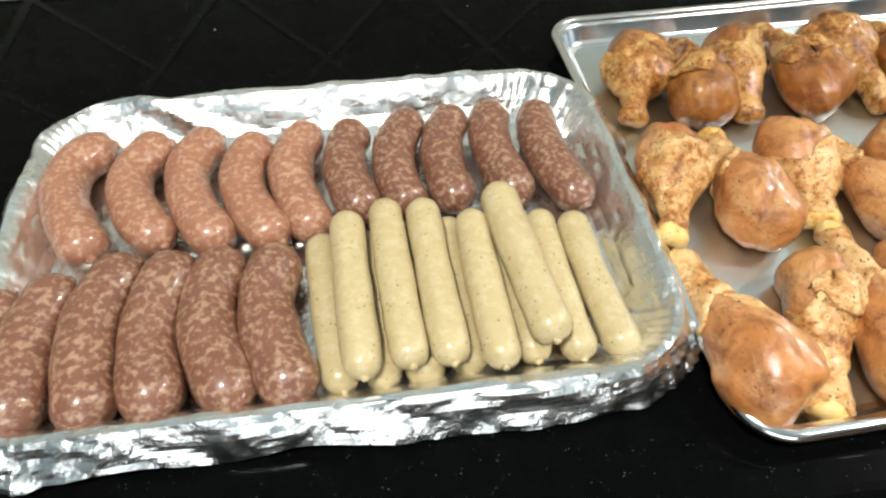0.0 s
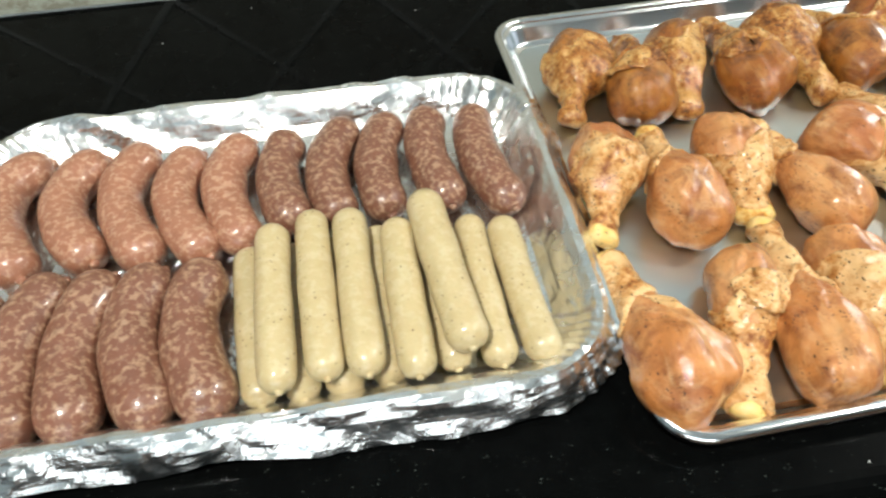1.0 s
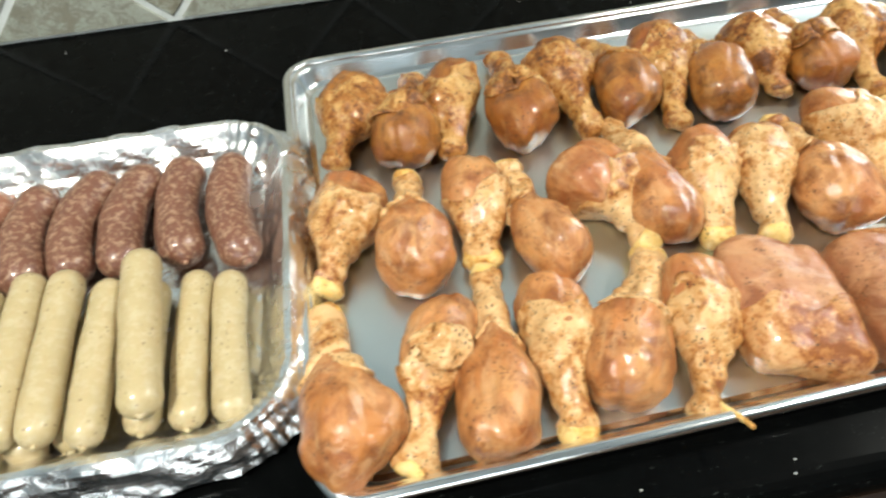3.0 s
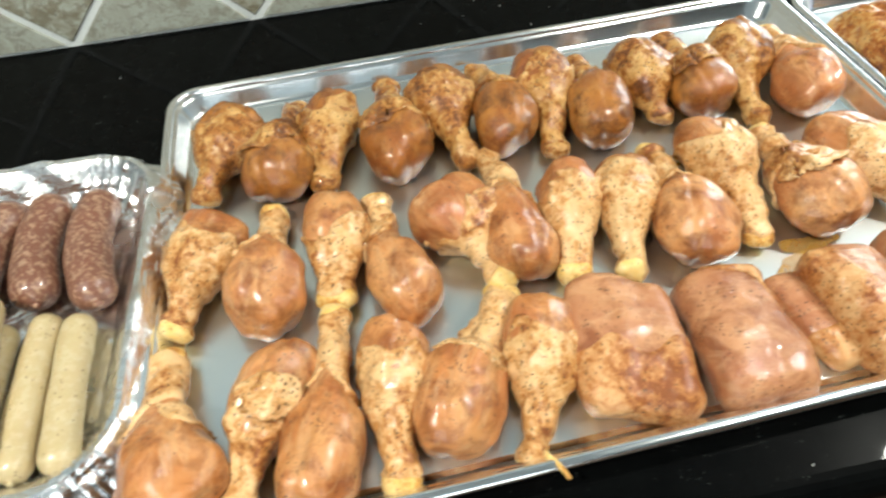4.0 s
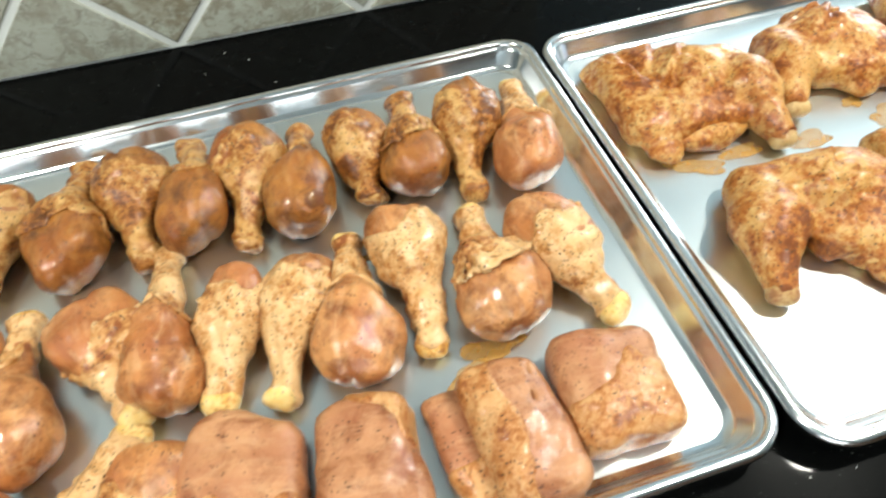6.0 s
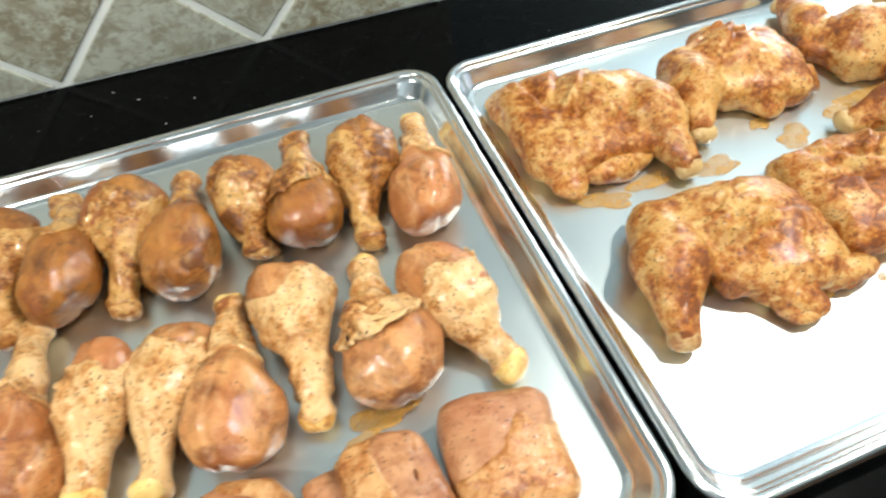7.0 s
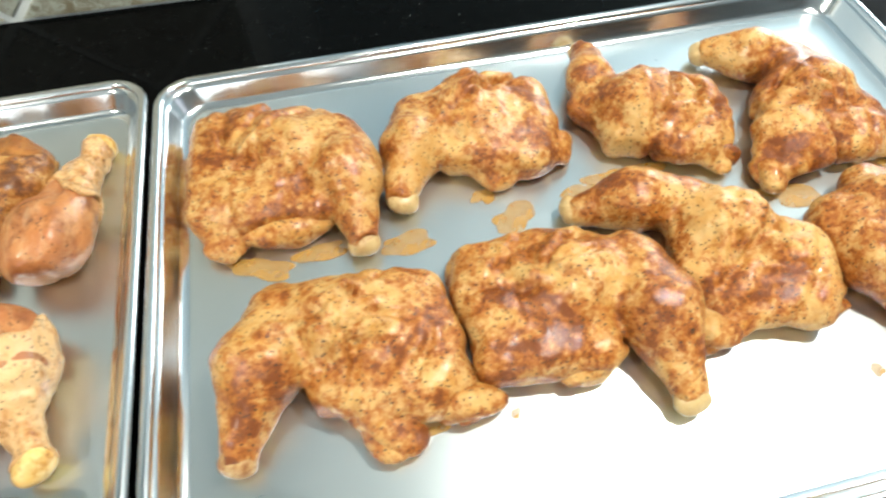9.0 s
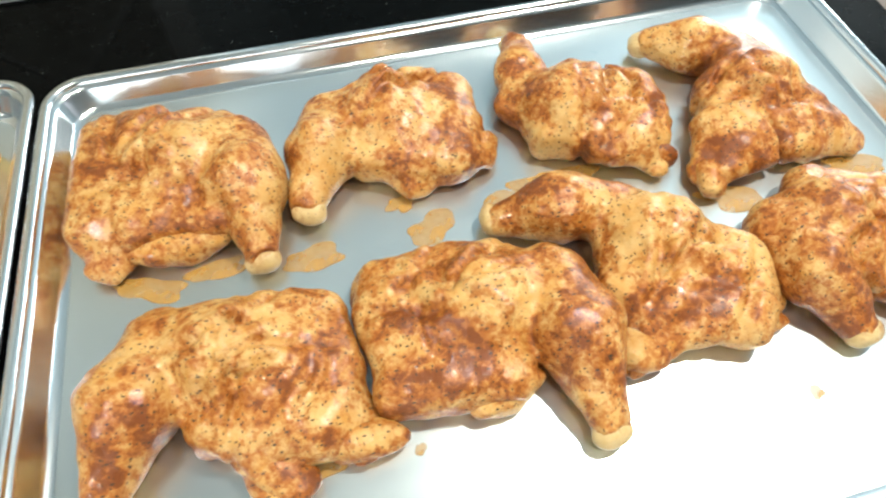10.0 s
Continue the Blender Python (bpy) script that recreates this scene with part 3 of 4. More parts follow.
FRONT_ROW = [((-0.442, 0.185), (-0.460, 0.135), (-0.448, 0.082)), ((-0.407, 0.189), (-0.424, 0.140), (-0.417, 0.077)), ((-0.363, 0.199), (-0.386, 0.150), (-0.374, 0.074)),
             ((-0.330, 0.197), (-0.348, 0.141), (-0.334, 0.073)), ((-0.295, 0.195), (-0.312, 0.143), (-0.287, 0.072)), ((-0.258, 0.192), (-0.274, 0.142), (-0.251, 0.071))]
for i, (a, m, c) in enumerate(FRONT_ROW):
    sausage("coarse_sausage", a, m, c, 0.0188 if i else 0.015, FOIL_Z, FOIL_Z, M_BRAT, "thick curved coarse brown raw sausage on foil", "curved sausages in the foil tray", 40 + i)
LOW = [((-0.237, 0.207), (-0.227, 0.077)), ((-0.206, 0.204), (-0.201, 0.076)), ((-0.175, 0.204), (-0.175, 0.075)), ((-0.142, 0.209), (-0.147, 0.077)), ((-0.105, 0.204), (-0.104, 0.079)), ((-0.073, 0.206), (-0.075, 0.076)), ((-0.049, 0.200), (-0.046, 0.075))]
for i, (a, c) in enumerate(LOW):
    m = ((a[0] + c[0]) / 2 - 0.002, (a[1] + c[1]) / 2)
    sausage("pale_sausage", a, m, c, 0.0120, FOIL_Z, FOIL_Z, M_WHITE, "straight pale herbed raw sausage in the lower layer", "pale sausages in the foil tray", 60 + i)
TOP = [((-0.216, 0.208), (-0.213, 0.074), 0.0245, 0.0245), ((-0.188, 0.216), (-0.184, 0.077), 0.0245, 0.0245), ((-0.161, 0.212), (-0.159, 0.075), 0.0245, 0.0245), ((-0.128, 0.196), (-0.129, 0.068), 0.0245, 0.0245), ((-0.106, 0.213), (-0.095, 0.079), 0.030, 0.0265)]
for i, (a, c, z0, z1) in enumerate(TOP):
    m = ((a[0] + c[0]) / 2 - 0.001, (a[1] + c[1]) / 2)
    sausage("pale_sausage", a, m, c, 0.0122 if i < 4 else 0.0135, z0, z1, M_WHITE, "straight pale herbed raw sausage lying on others" if i < 4 else "pale herbed raw sausage lying askew on the pile", "pale sausages in the foil tray", 80 + i)


# ---------------------------------------------------------------- chicken drumsticks
def drumstick(fat, knob, width, cover, mat_skin, mat_meat, seed, label, flap=0.0):
    """A raw drumstick lying from its knuckle to its thick end. cover: how far up the skin reaches, 0 to 1."""
    rs = random.Random(seed)
    fat, knob = Vector((*fat, 0)), Vector((*knob, 0))
    along = (fat - knob).normalized()
    fat, knob = fat + along * 0.004, knob - along * 0.006
    L = (fat - knob).length
    yaw = math.degrees(math.atan2(fat.y - knob.y, fat.x - knob.x))
    ob = thing("drumstick", pose(knob.x, knob.y, PAN_Z, 0, 0, yaw), label, "drumstick", "drumsticks in the sheet pan")
    W = width / 2 * (0.87 if mat_meat is M_MEAT_DARK else 0.94)
    H_ = min(W * 0.95, 0.0265)
    tilt, lean = rs.uniform(-0.5, 0.5), rs.uniform(-0.2, 0.5)
    bow, off = rs.uniform(-0.004, 0.004), rs.uniform(-0.10, 0.10) * W

    def solid(p, grow=0.0):
        w = p + 0.0042 * np.stack([vnoise(p, 38, seed), vnoise(p, 38, seed + 11), vnoise(p, 38, seed + 17)], -1)
        bulb = egg(w, (L - 0.037, off, H_ * 0.95), (0.041, W, H_))
        bulb = smin(bulb, egg(w, (L - 0.026, -off * 2, H_ * 0.80), (0.026, W * 0.80, H_ * 0.80)), 0.008)
        shank = cone(w, (0.014, 0, 0.0120), (L * 0.58, bow, H_ * 0.92), 0.0094, min(0.0165, W * 0.64))
        d = smin(bulb, shank, 0.016)
        d = smin(d, cone(w, (0.009, -0.0035, 0.0105), (0.010, 0.0045, 0.0115), 0.0085, 0.0088), 0.006)
        cut = (w[..., 0] - L + 0.002) + tilt * w[..., 1] + lean * (w[..., 2] - H_)
        d = -smin(-d, -cut, 0.012)
        groove = np.abs(w[..., 1] - off - 0.3 * W * np.sin(p[..., 0] * 30 + seed))
        d = d + 0.0016 * np.exp(-((groove / 0.003) ** 2)) * (p[..., 0] > 0.02)
        d = d - 0.0014 * vnoise(p, 60, seed) - 0.0009 * vnoise(p, 130, seed + 5)
        return np.maximum(d - grow, 0.0002 - p[..., 2])

    ph = rs.random() * 6.28
    edge = cover * L

    def rim(p):
        an = np.arctan2(p[..., 2] - H_ * 0.9, p[..., 1])
        return edge + 0.012 * np.sin(an + ph) + 0.006 * np.sin(3 * an + 2 * ph) + 0.009 * vnoise(p, 75, seed + 9)

    lo, hi = (-0.004, -W - 0.006, 0.0), (L + 0.006, W + 0.006, 2 * H_ + 0.008)

    def meat(p):
        return np.maximum(solid(p), edge - 0.024 - p[..., 0])

    def skin(p):
        e = rim(p) - p[..., 0]
        lip = 0.0010 + 0.0016 * np.exp(-((e - 0.002) / 0.004) ** 2)
        wrinkle = 0.0016 * vnoise(p * np.array([1.9, 0.6, 0.6]), 105, seed + 3) + 0.0007 * vnoise(p, 190, seed + 4)
        return np.maximum(np.maximum(solid(p) - lip - wrinkle, -e), 0.0085 + 0.007 * vnoise(p, 70, seed) - p[..., 0])

    def knuckle(p):
        return np.maximum(solid(p, 0.0003), p[..., 0] - 0.0105 - 0.008 * vnoise(p, 70, seed))

    step = 0.0022
    piece("meat", mesh_from("meat", *surface(meat, lo, hi, step), mat_meat), ob, "glossy reddish raw meat")
    piece("skin", mesh_from("skin", *surface(skin, lo, (min(L + 0.006, edge + 0.03), hi[1], hi[2]), step), mat_skin), ob, "pale seasoned skin")
    piece("knuckle", mesh_from("knuckle", *surface(knuckle, lo, (0.022, 0.02, 0.03), 0.0018), M_BONE if mat_meat is M_MEAT else M_SKIN_DARK), ob, "gristly knuckle end")
    if flap:
        def fold(p):
            q = p + (0.001 + 0.002 * flap) * np.stack([vnoise(p, 60 + 15 * flap, seed + 31), vnoise(p, 60 + 15 * flap, seed + 32), vnoise(p, 60 + 15 * flap, seed + 33)], -1)
            d = np.abs(solid(q) - 0.0022) - 0.0014
            d = np.maximum(d, egg(q, (edge + 0.002, -W * 0.2 / flap, H_ * 1.7), (0.010 + 0.006 * flap, W * (0.75 + 0.15 * flap), 0.010 + 0.006 * flap), 14))
            return d
        piece("skin_fold", mesh_from("skin_fold", *surface(fold, (edge - 0.025, -W - 0.008, H_ * 0.6), (edge + 0.032, W + 0.008, 2 * H_ + 0.012), step), mat_skin), ob, "loose folded flap of skin")
    return ob


# thick end, knuckle end, width, skin cover, dark rub, loose fold
DRUMS = [
    ((0.079, 0.4), (0.038, 0.301), 0.074, 0.7, 1, 0), ((0.099, 0.284), (0.126, 0.414), 0.07, 0.66, 1, 1), ((0.165, 0.398), (0.145, 0.294), 0.064, 0.74, 1, 0),
    ((0.213, 0.284), (0.219, 0.425), 0.074, 0.62, 1, 1), ((0.263, 0.406), (0.274, 0.29), 0.074, 0.8, 1, 0), ((0.315, 0.287), (0.315, 0.421), 0.064, 0.55, 1, 0),
    ((0.37, 0.398), (0.356, 0.283), 0.071, 0.66, 1, 0), ((0.401, 0.277), (0.415, 0.402), 0.07, 0.46, 1, 0), ((0.46, 0.388), (0.464, 0.294), 0.065, 0.76, 1, 0),
    ((0.504, 0.286), (0.515, 0.418), 0.067, 0.66, 1, 1), ((0.571, 0.389), (0.547, 0.276), 0.066, 0.84, 1, 0), ((0.593, 0.262), (0.624, 0.397), 0.065, 0.52, 0, 0),
    ((0.06, 0.266), (0.02, 0.165), 0.061, 0.62, 0, 0), ((0.089, 0.147), (0.098, 0.27), 0.062, 0.5, 0, 0), ((0.153, 0.265), (0.141, 0.163), 0.055, 0.6, 0, 0),
    ((0.198, 0.13), (0.183, 0.262), 0.052, 0.4, 0, 0), ((0.231, 0.25), (0.266, 0.153), 0.072, 0.56, 0, 0), ((0.289, 0.146), (0.292, 0.295), 0.056, 0.55, 0, 0),
    ((0.346, 0.244), (0.322, 0.146), 0.052, 0.7, 0, 0), ((0.398, 0.243), (0.361, 0.133), 0.052, 0.72, 0, 0), ((0.419, 0.125), (0.43, 0.261), 0.069, 0.5, 0, 0),
    ((0.48, 0.265), (0.473, 0.141), 0.065, 0.82, 0, 0), ((0.529, 0.133), (0.53, 0.256), 0.074, 0.56, 0, 2), ((0.574, 0.234), (0.608, 0.127), 0.063, 0.64, 0, 0),
    ((0.03, 0.017), (0.018, 0.149), 0.069, 0.52, 0, 0), ((0.106, 0.127), (0.062, 0.018), 0.052, 0.6, 0, 1), ((0.114, 0.013), (0.141, 0.154), 0.059, 0.52, 0, 0),
    ((0.175, 0.132), (0.166, 0.019), 0.052, 0.62, 0, 0), ((0.195, 0.031), (0.264, 0.144), 0.064, 0.5, 0, 0), ((0.288, 0.124), (0.247, 0.013), 0.052, 0.62, 0, 0)]
for i, (fat, knob, w, cover, dark, fold) in enumerate(DRUMS):
    label = ("raw chicken drumstick coated in dark herb and spice rub" if dark else "raw chicken drumstick with reddish meat and pale seasoned skin")
    last_drum = drumstick(fat, knob, w, cover, M_SKIN_DARK if dark else M_SKIN, M_MEAT_DARK if dark else M_MEAT, 100 + i, label, fold)


def strand(parent, pts, r, mat, name, label):
    """A thin round strand along points, in the parent's own space."""
    pts = [Vector(p) for p in pts]
    rings = []
    for i, p in enumerate(pts):
        d = (pts[min(i + 1, len(pts) - 1)] - pts[max(i - 1, 0)]).normalized()
        side = d.cross(Vector((0, 0, 1))).normalized()
        up = side.cross(d)
        rr = r * (1.0 - 0.5 * i / len(pts))
        rings.append([tuple(p + side * math.cos(k * 0.785) * rr + up * math.sin(k * 0.785) * rr) for k in range(8)])
    return piece(name, mesh_from(name, *loft(rings, True, True), mat), parent, label)


strand(last_drum, [(0.014, -0.004, 0.016), (0.008, -0.009, 0.019), (0.003, -0.014, 0.022), (-0.002, -0.018, 0.0245), (-0.006, -0.020, 0.0268)], 0.0024, M_BONE, "sinew", "yellow strand of sinew")


# ---------------------------------------------------------------- chicken thighs
def thigh(x, y, turn, w, l, h, seed, label, split=0.0, rub=(-90, 0.2)):
    rs = random.Random(seed)
    ob = thing("chicken_thigh", pose(x, y, PAN_Z, 0, 0, turn), label, "chicken thigh", "thighs in the sheet pan")
    a, c = w / 2, l / 2

    def solid(p):
        q = p + 0.007 * np.stack([vnoise(p, 24, seed + 7), vnoise(p, 24, seed + 8), 0.4 * vnoise(p, 30, seed + 9)], -1)
        q[..., 0] = q[..., 0] + 0.10 * q[..., 1]
        d = slab(q, (0, 0, h * 0.45), (a, c, h * 0.52), min(h * 0.42, 0.012))
        d = smin(d, egg(p, (-a * 0.2, c * 0.1, h * 0.55), (a * 0.85, c * 0.9, h * 0.54)), 0.010)
        if split:
            groove = np.abs(p[..., 0] - split * a - 0.12 * p[..., 1]) - 0.0015
            d = np.maximum(d, -np.maximum(groove, h * 0.84 - p[..., 2]) - 0.001)
        d = d - 0.0020 * vnoise(p, 45, seed) - 0.0009 * vnoise(p, 120, seed + 1)
        return np.maximum(d, 0.0002 - p[..., 2])

    def fat(p):
        ux, uy = math.cos(radians(rub[0])), math.sin(radians(rub[0]))
        edge = p[..., 0] * ux + p[..., 1] * uy - rub[1] * c + 0.006 * np.sin((p[..., 0] * uy - p[..., 1] * ux) * 80 + seed) + 0.014 * vnoise(p, 55, seed + 4)
        return np.maximum(solid(p) - 0.0012 - 0.0008 * vnoise(p, 150, seed + 2), -edge)

    lo, hi = (-a - 0.016, -c - 0.008, 0.0), (a + 0.016, c + 0.008, h * 1.2 + 0.006)
    piece("meat", mesh_from("meat", *surface(solid, lo, hi, 0.0023), M_THIGH), ob)
    piece("skin", mesh_from("skin", *surface(fat, lo, hi, 0.0023), M_THIGH_RUB), ob, "tan spice-rubbed patch of skin")


thigh(0.332, 0.077, -13, 0.074, 0.096, 0.034, 201, "square raw chicken thigh, pink with spice rub at one edge", rub=(-80, 0.1))
thigh(0.411, 0.064, -9, 0.066, 0.104, 0.034, 202, "folded raw chicken thigh, pink and smooth on top", rub=(60, 0.62))
thigh(0.508, 0.065, -5, 0.054, 0.088, 0.036, 203, "raw chicken thigh rolled up with a pale fat ridge", 0.3, rub=(180, 0.05))
thigh(0.576, 0.073, -10, 0.066, 0.080, 0.034, 204, "raw chicken thigh with orange spice rub on one end", rub=(-70, -0.05))
thigh(0.472, 0.068, 2, 0.034, 0.074, 0.016, 205, "thin dark strip of raw chicken thigh meat")


# ---------------------------------------------------------------- leg quarters
def leg_quarter(x, y, ankle, knee, body, half, turn, tails, thick, flaps, seed, label):
    """A raw leg quarter: a drumstick from ankle to knee and a square thigh, joined under one skin (plan, from x, y)."""
    ob = thing("leg_quarter", pose(x, y, PAN_Z), label, "chicken leg", "leg quarters in the sheet pan")
    A, K, B = (np.array(q) - np.array((x, y)) for q in (ankle, knee, body))
    T = [np.array(q) - np.array((x, y)) for q in tails]
    ax = (K - A) / np.linalg.norm(K - A)
    mid = A + 0.62 * (K - A)

    rs = random.Random(seed)
    folds = [(B + np.array([rs.uniform(-0.6, 0.6) * half[0], rs.uniform(-0.7, 0.7) * half[1]]), rs.uniform(0, math.pi), rs.uniform(0.02, 0.045)) for _ in range(7)]

    def flat_cone(p, a, c, ra, rc, f):
        q = p * np.array([1, 1, f])
        return cone(q, (*a, ra * 0.9), (*c, rc * 1.0), ra, rc) / f

    def whole(p):
        w = p + 0.0035 * np.stack([vnoise(p, 30, seed), vnoise(p, 30, seed + 11), 0.5 * vnoise(p, 30, seed + 17)], -1)
        d1 = slab(w, (*B, 0.015), (half[0], half[1], 0.017), 0.014, turn)
        d1 = smin(d1, egg(w, (*B, 0.017), (half[0] * 0.92, half[1] * 0.92, 0.022), turn), 0.012)
        for q in T:
            mid_t = B + 0.5 * (q - B)
            d1 = smin(d1, flat_cone(w, mid_t, q, 0.034, 0.016, 2.0), 0.012)
        d2 = cone(w, (*(A + ax * 0.012), 0.0135), (*mid, thick * 0.95), 0.0115, thick)
        d2 = smin(d2, cone(w, (*mid, thick * 0.95), (*K, thick * 0.8), thick, thick * 0.86), 0.01)
        d1 = smin(d1, flat_cone(w, K, B + 0.35 * (K - B), thick * 0.92, 0.034, 1.25), 0.010)
        d = smin(d1, d2, 0.005)
        for c, an, ln in folds:
            r = p[..., :2] - c
            u, t = r[..., 0] * math.cos(an) + r[..., 1] * math.sin(an), -r[..., 0] * math.sin(an) + r[..., 1] * math.cos(an)
            t = t + 0.006 * vnoise(p, 50, seed + 21)
            fade = np.exp(-((u / ln) ** 2))
            d = d + fade * (0.0042 * np.exp(-((t / 0.0032) ** 2)) - 0.0018 * np.exp(-(((t - 0.007) / 0.004) ** 2)))
        d = d - 0.0016 * vnoise(p, 60, seed) - 0.0011 * vnoise(p, 110, seed + 1) - 0.0006 * vnoise(p, 220, seed + 2)
        return np.maximum(d, 0.0002 - p[..., 2])

    def skin(p):
        s = (p[..., :2] - A) @ ax
        near = np.linalg.norm(p[..., :2] - A, axis=-1)
        cut = 0.006 + 0.006 * vnoise(p, 120, seed + 4)
        return np.maximum(whole(p), np.where(near < 0.05, cut - s, -0.01))

    def bone(p):
        e = np.array((-ax[1], ax[0])) * 0.0045
        d = cone(p, (*(A + ax * 0.008 - e), 0.0115), (*(A + ax * 0.008 + e), 0.0115), 0.0078, 0.0078)
        d = smin(d, cone(p, (*(A + ax * 0.010), 0.012), (*(A + ax * 0.025), 0.013), 0.0085, 0.0085), 0.006)
        return np.maximum(d - 0.0008 * vnoise(p, 160, seed), 0.0002 - p[..., 2])

    pts = np.array([A, K, *T, B + half[0], B - half[0], B + [half[0], -half[0]], B + [-half[0], half[0]]])
    lo, hi = (*(pts.min(0) - 0.034), 0.0), (*(pts.max(0) + 0.034), 0.056)
    piece("skin", mesh_from("skin", *surface(skin, lo, hi, 0.0025), M_SKIN_LEG), ob)
    blo, bhi = (*(A - 0.03), 0.0), (*(A + 0.03), 0.03)
    piece("bone_end", mesh_from("bone_end", *surface(bone, blo, bhi, 0.0018), M_BONE_LEG), ob, "pale yellowish leg bone end")
    for k, (fx, fy, rx, ry, ft) in enumerate(flaps):
        def flap(p):
            w = p + 0.006 * np.stack([vnoise(p, 45, seed + 41 + k), vnoise(p, 45, seed + 51 + k), 0.6 * vnoise(p, 45, seed + 61 + k)], -1)
            d = egg(w, (fx - x, fy - y, 0.011), (rx, ry, 0.012), ft)
            return np.maximum(d - 0.0010 * vnoise(p, 150, seed + k), 0.0002 - p[..., 2])
        m = max(rx, ry) + 0.008
        piece("skin_flap", mesh_from("skin_flap", *surface(flap, (fx - x - m, fy - y - m, 0.0), (fx - x + m, fy - y + m, 0.03), 0.0023), M_SKIN_LEG), ob, "loose rumpled flap of skin")


LEGS = [
    ((0.824, 0.236), (0.816, 0.344), (0.757, 0.332), (0.057, 0.058), -9, [(0.722, 0.268), (0.716, 0.384)], 0.026),
    ((0.856, 0.268), (0.888, 0.354), (0.947, 0.338), (0.046, 0.050), -14, [(0.940, 0.290), (0.988, 0.302), (0.984, 0.374)], 0.025),
    ((1.055, 0.420), (1.036, 0.338), (1.085, 0.312), (0.054, 0.036), -12, [(1.116, 0.264), (1.126, 0.304), (1.098, 0.360)], 0.019),
    ((1.150, 0.388), (1.222, 0.348), (1.208, 0.280), (0.045, 0.037), -12, [(1.150, 0.240), (1.268, 0.246)], 0.021),
    ((0.722, 0.096), (0.758, 0.192), (0.822, 0.164), (0.048, 0.048), -6, [(0.819, 0.098), (0.868, 0.112), (0.850, 0.196)], 0.026),
    ((1.006, 0.070), (1.004, 0.176), (0.930, 0.166), (0.050, 0.054), -6, [(0.894, 0.206)], 0.027),
    ((0.974, 0.240), (1.058, 0.224), (1.088, 0.162), (0.054, 0.040), -32, [(1.040, 0.124), (1.134, 0.130)], 0.024),
    ((1.184, 0.090), (1.164, 0.176), (1.222, 0.168), (0.044, 0.044), -24, [(1.248, 0.114)], 0.024)]
FLAPS = [[(0.766, 0.272, 0.042, 0.013, -6)], [(0.948, 0.293, 0.030, 0.013, -10), (0.992, 0.302, 0.017, 0.012, 40)], [(1.117, 0.266, 0.020, 0.012, -30)],
         [(1.151, 0.238, 0.018, 0.012, 60)], [(0.814, 0.106, 0.030, 0.014, -40), (0.868, 0.110, 0.022, 0.013, -10)], [(0.954, 0.118, 0.024, 0.013, 10)],
         [(1.040, 0.124, 0.020, 0.014, -30)], [(1.214, 0.128, 0.028, 0.013, -50)]]
for i, (an, kn, bo, half, turn, tails, thick) in enumerate(LEGS):
    leg_quarter(bo[0], bo[1], an, kn, bo, half, turn, tails, thick, FLAPS[i], 300 + i, "raw chicken leg quarter coated in orange paprika and herb rub")


# ---------------------------------------------------------------- puddles and drips
def puddle(x, y, rx, ry, turn, seed, h=0.0006):
    """A thin uneven pool of marinade."""
    rs = random.Random(seed)
    ph = [(rs.random() * 6.28, rs.uniform(0.08, 0.24) / (1 + 0.5 * k)) for k in range(5)]
    rows = []
    for f, z in ((1.0, 0.0), (0.97, h * 0.8), (0.85, h), (0.4, h)):
        row = []
        for j in range(48):
            an = 2 * math.pi * j / 48
            r = f * (1 + sum(a * math.sin((k + 2) * an + p) for k, (p, a) in enumerate(ph)))
            row.append((rx * r * math.cos(an), ry * r * math.sin(an), z))
        rows.append(row)
    me = mesh_from("marinade_puddle", *loft(rows, False, True), M_JUICE)
    ob = piece("marinade_puddle", me)
    ob.matrix_world = pose(x, y, PAN_Z + 0.0002, 0, 0, turn)
    return tagged(ob, "thin orange puddle of marinade on the pan", "puddle", "marinade puddles", "stuff")


POOLS = [(0.745, 0.248, 0.024, 0.010, -20), (0.790, 0.252, 0.020, 0.008, 10), (0.856, 0.245, 0.022, 0.010, 0), (0.924, 0.276, 0.009, 0.008, 0), (0.942, 0.250, 0.018, 0.013, 20),
         (1.043, 0.270, 0.032, 0.010, -8), (1.000, 0.262, 0.016, 0.008, 10), (1.164, 0.220, 0.026, 0.011, -20), (1.270, 0.226, 0.026, 0.010, -14), (0.842, 0.103, 0.020, 0.006, 0),
         (0.898, 0.099, 0.003, 0.004, 0), (1.140, 0.073, 0.004, 0.005, 30), (0.512, 0.134, 0.020, 0.010, 0), (0.446, 0.250, 0.018, 0.008, 0), (0.492, 0.118, 0.016, 0.010, 30)]
for i, (x, y, rx, ry, turn) in enumerate(POOLS):
    puddle(x, y, rx, ry, turn, 400 + i)


M_SALT = make_plain("coarse_salt", (0.72, 0.72, 0.70), (0.6, 0.6, 0.58), 90, 0.4)
rs = random.Random(77)
bm = bmesh.new()
for _ in range(60):
    x, y = rs.uniform(-0.5, 1.33), rs.choice((rs.uniform(0.47, 0.60), rs.uniform(-0.028, -0.008)))
    r = rs.uniform(0.0003, 0.0008)
    bmesh.ops.create_icosphere(bm, subdivisions=1, radius=r, matrix=pose(x, y, r * 0.6, rs.uniform(0, 90), 0, rs.uniform(0, 90)))
tagged(part("salt_grains", bm, M_SALT, smooth=False), "scattered white salt grains on the black counter", "salt", kind="stuff")


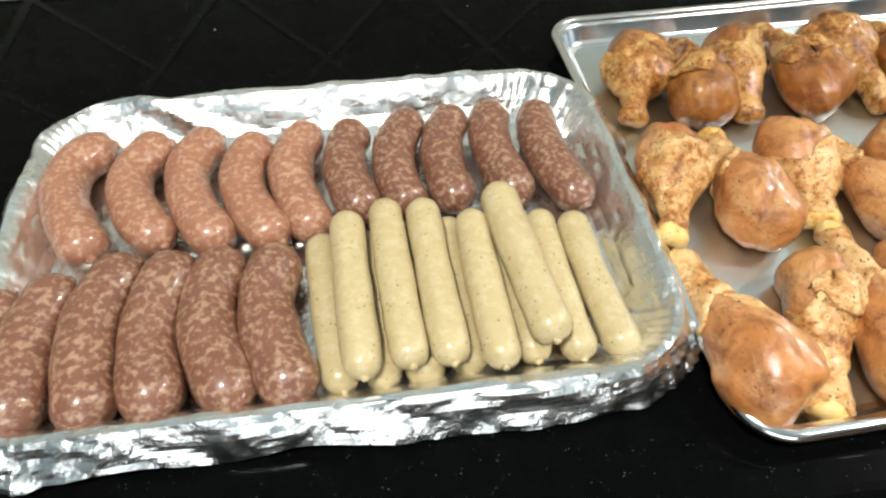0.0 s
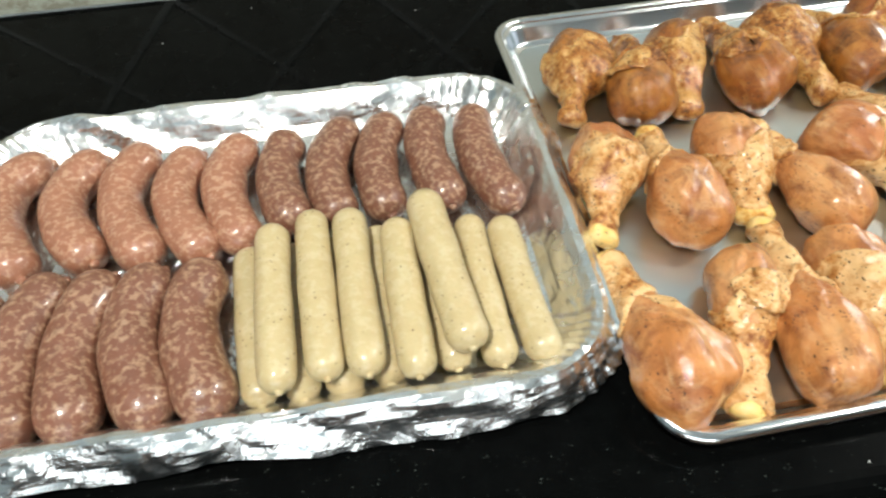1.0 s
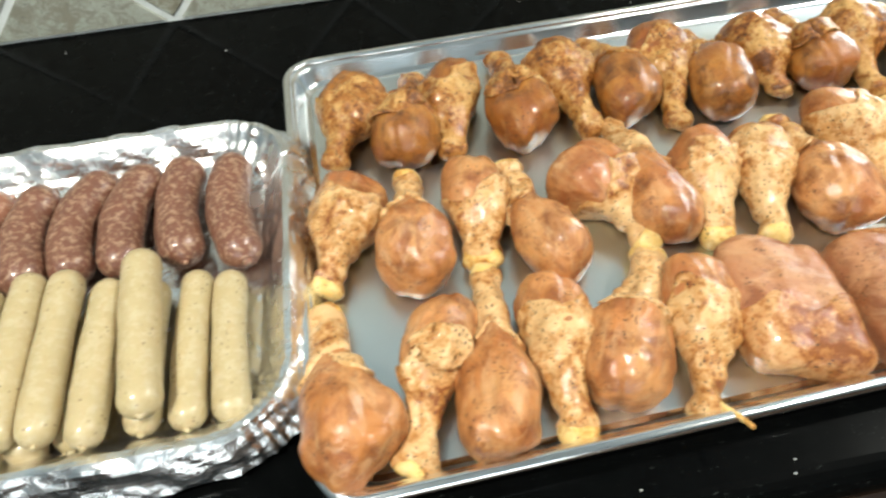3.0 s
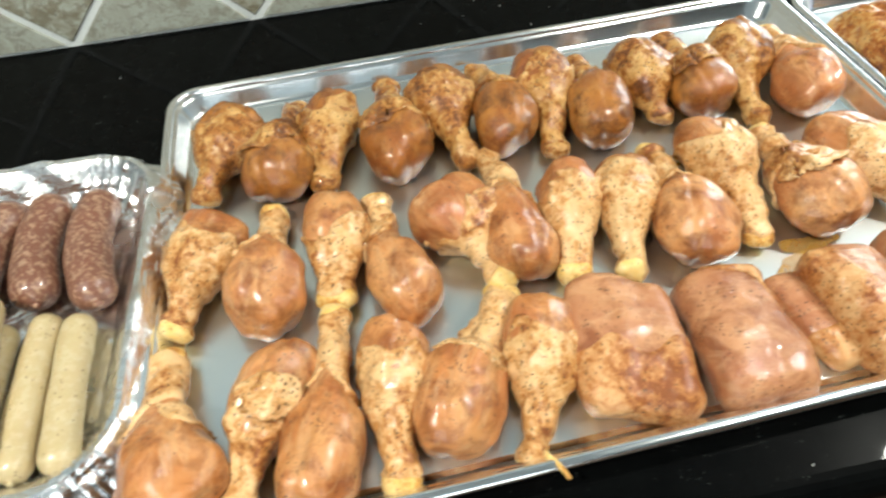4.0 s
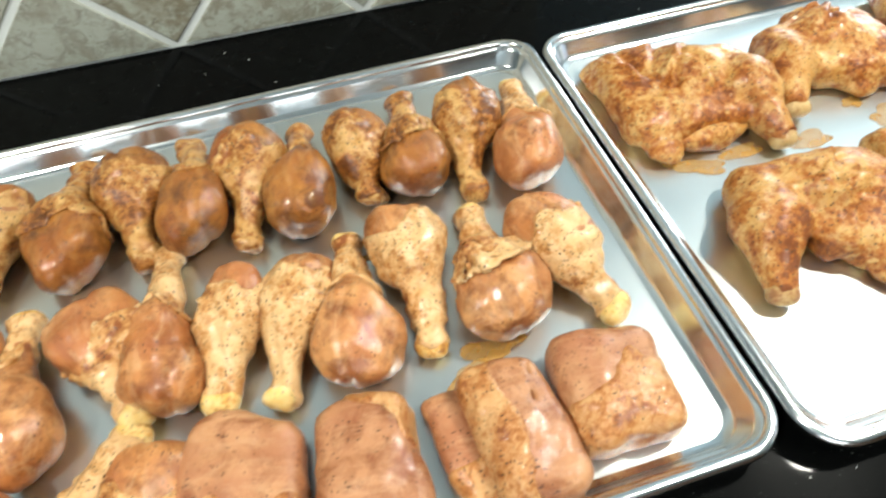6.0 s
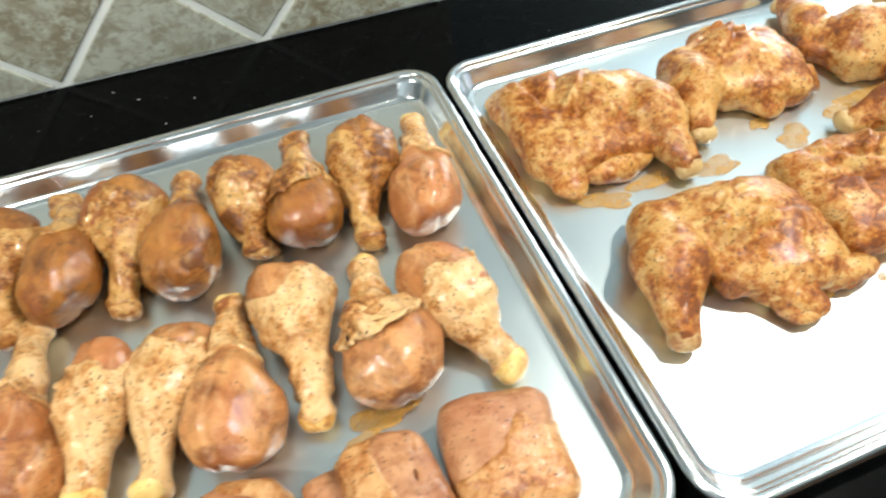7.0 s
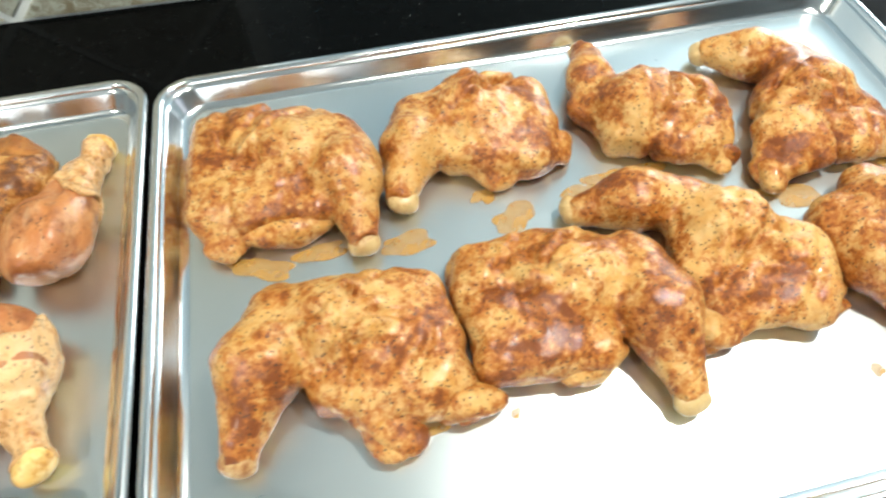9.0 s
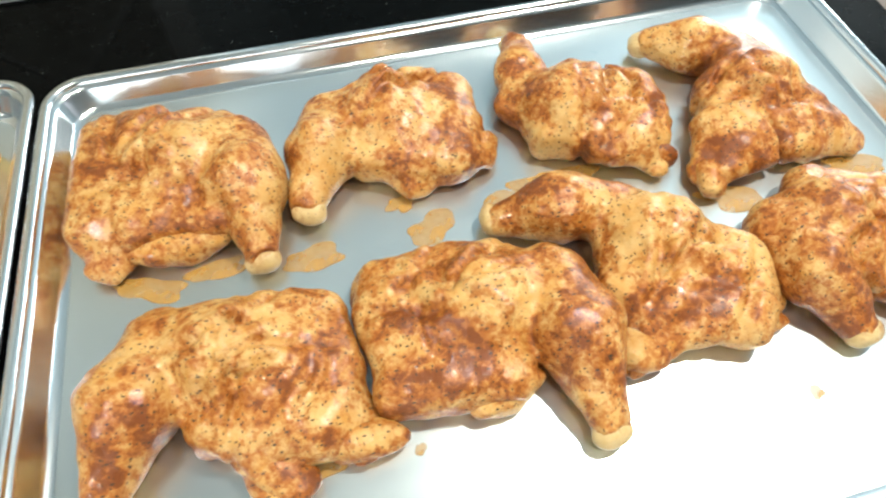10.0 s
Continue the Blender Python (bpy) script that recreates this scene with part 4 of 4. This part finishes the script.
# ---------------------------------------------------------------- backsplash tiles, one by one
def clipped(poly, x0, x1, z0, z1):
    for ax, lim, sign in ((0, x0, 1), (0, x1, -1), (1, z0, 1), (1, z1, -1)):
        out = []
        for p, q in zip(poly, poly[1:] + poly[:1]):
            a, c = sign * (p[ax] - lim), sign * (q[ax] - lim)
            if a >= 0:
                out.append(p)
            if (a >= 0) != (c >= 0):
                t = a / (a - c)
                out.append((p[0] + t * (q[0] - p[0]), p[1] + t * (q[1] - p[1])))
        poly = out
        if len(poly) < 3:
            return []
    return poly


DIAG, GAP, X_REF = 0.2155, 0.0045, -0.145
rs = random.Random(12)
for i in range(-9, 10):
    for j in range(0, 8):
        for half in (0, 1):
            cx = X_REF + (i + (0.5 if half else 0.0)) * DIAG
            cz = (j + (0.0 if half else 0.5)) * DIAG
            r = DIAG / 2 - GAP * 1.3
            poly = clipped([(cx + r, cz), (cx, cz + r), (cx - r, cz), (cx, cz - r)], -1.6, TILE_END - 0.004, 0.003, 0.62)
            if not poly:
                continue
            mx, mz = sum(p[0] for p in poly) / len(poly), sum(p[1] for p in poly) / len(poly)
            proud = 0.0028 + rs.uniform(0, 0.0008)
            n = len(poly)
            verts = [(x - mx, 0.0, z - mz) for x, z in poly] + [(x - mx, -proud + 0.0015, z - mz) for x, z in poly] + [((x - mx) * 0.975, -proud, (z - mz) * 0.975) for x, z in poly]
            faces = [(k, (k + 1) % n, n + (k + 1) % n, n + k) for k in range(n)] + [(n + k, n + (k + 1) % n, 2 * n + (k + 1) % n, 2 * n + k) for k in range(n)] + [tuple(2 * n + k for k in range(n))]
            ob = piece("tile", mesh_from("tile", verts, faces, M_TILE, False), wall)
            ob.location = (mx, WALL_Y + 0.0005, mz)

# the wall and the counter stand at a slight angle to the pans
SKEW = pose(0, 0, 0, 0, 0, -1.7)
for ob in list(scene.objects):
    if ob.parent is None and ob.type in {"MESH", "EMPTY"} and ob.name.split(".")[0] in {"floor", "ceiling", "wall_upper", "wall_north", "wall_far", "wall_side", "wall_west", "wall_south", "wall_east", "counter", "base_cabinet"}:
        ob.matrix_world = SKEW @ ob.matrix_world
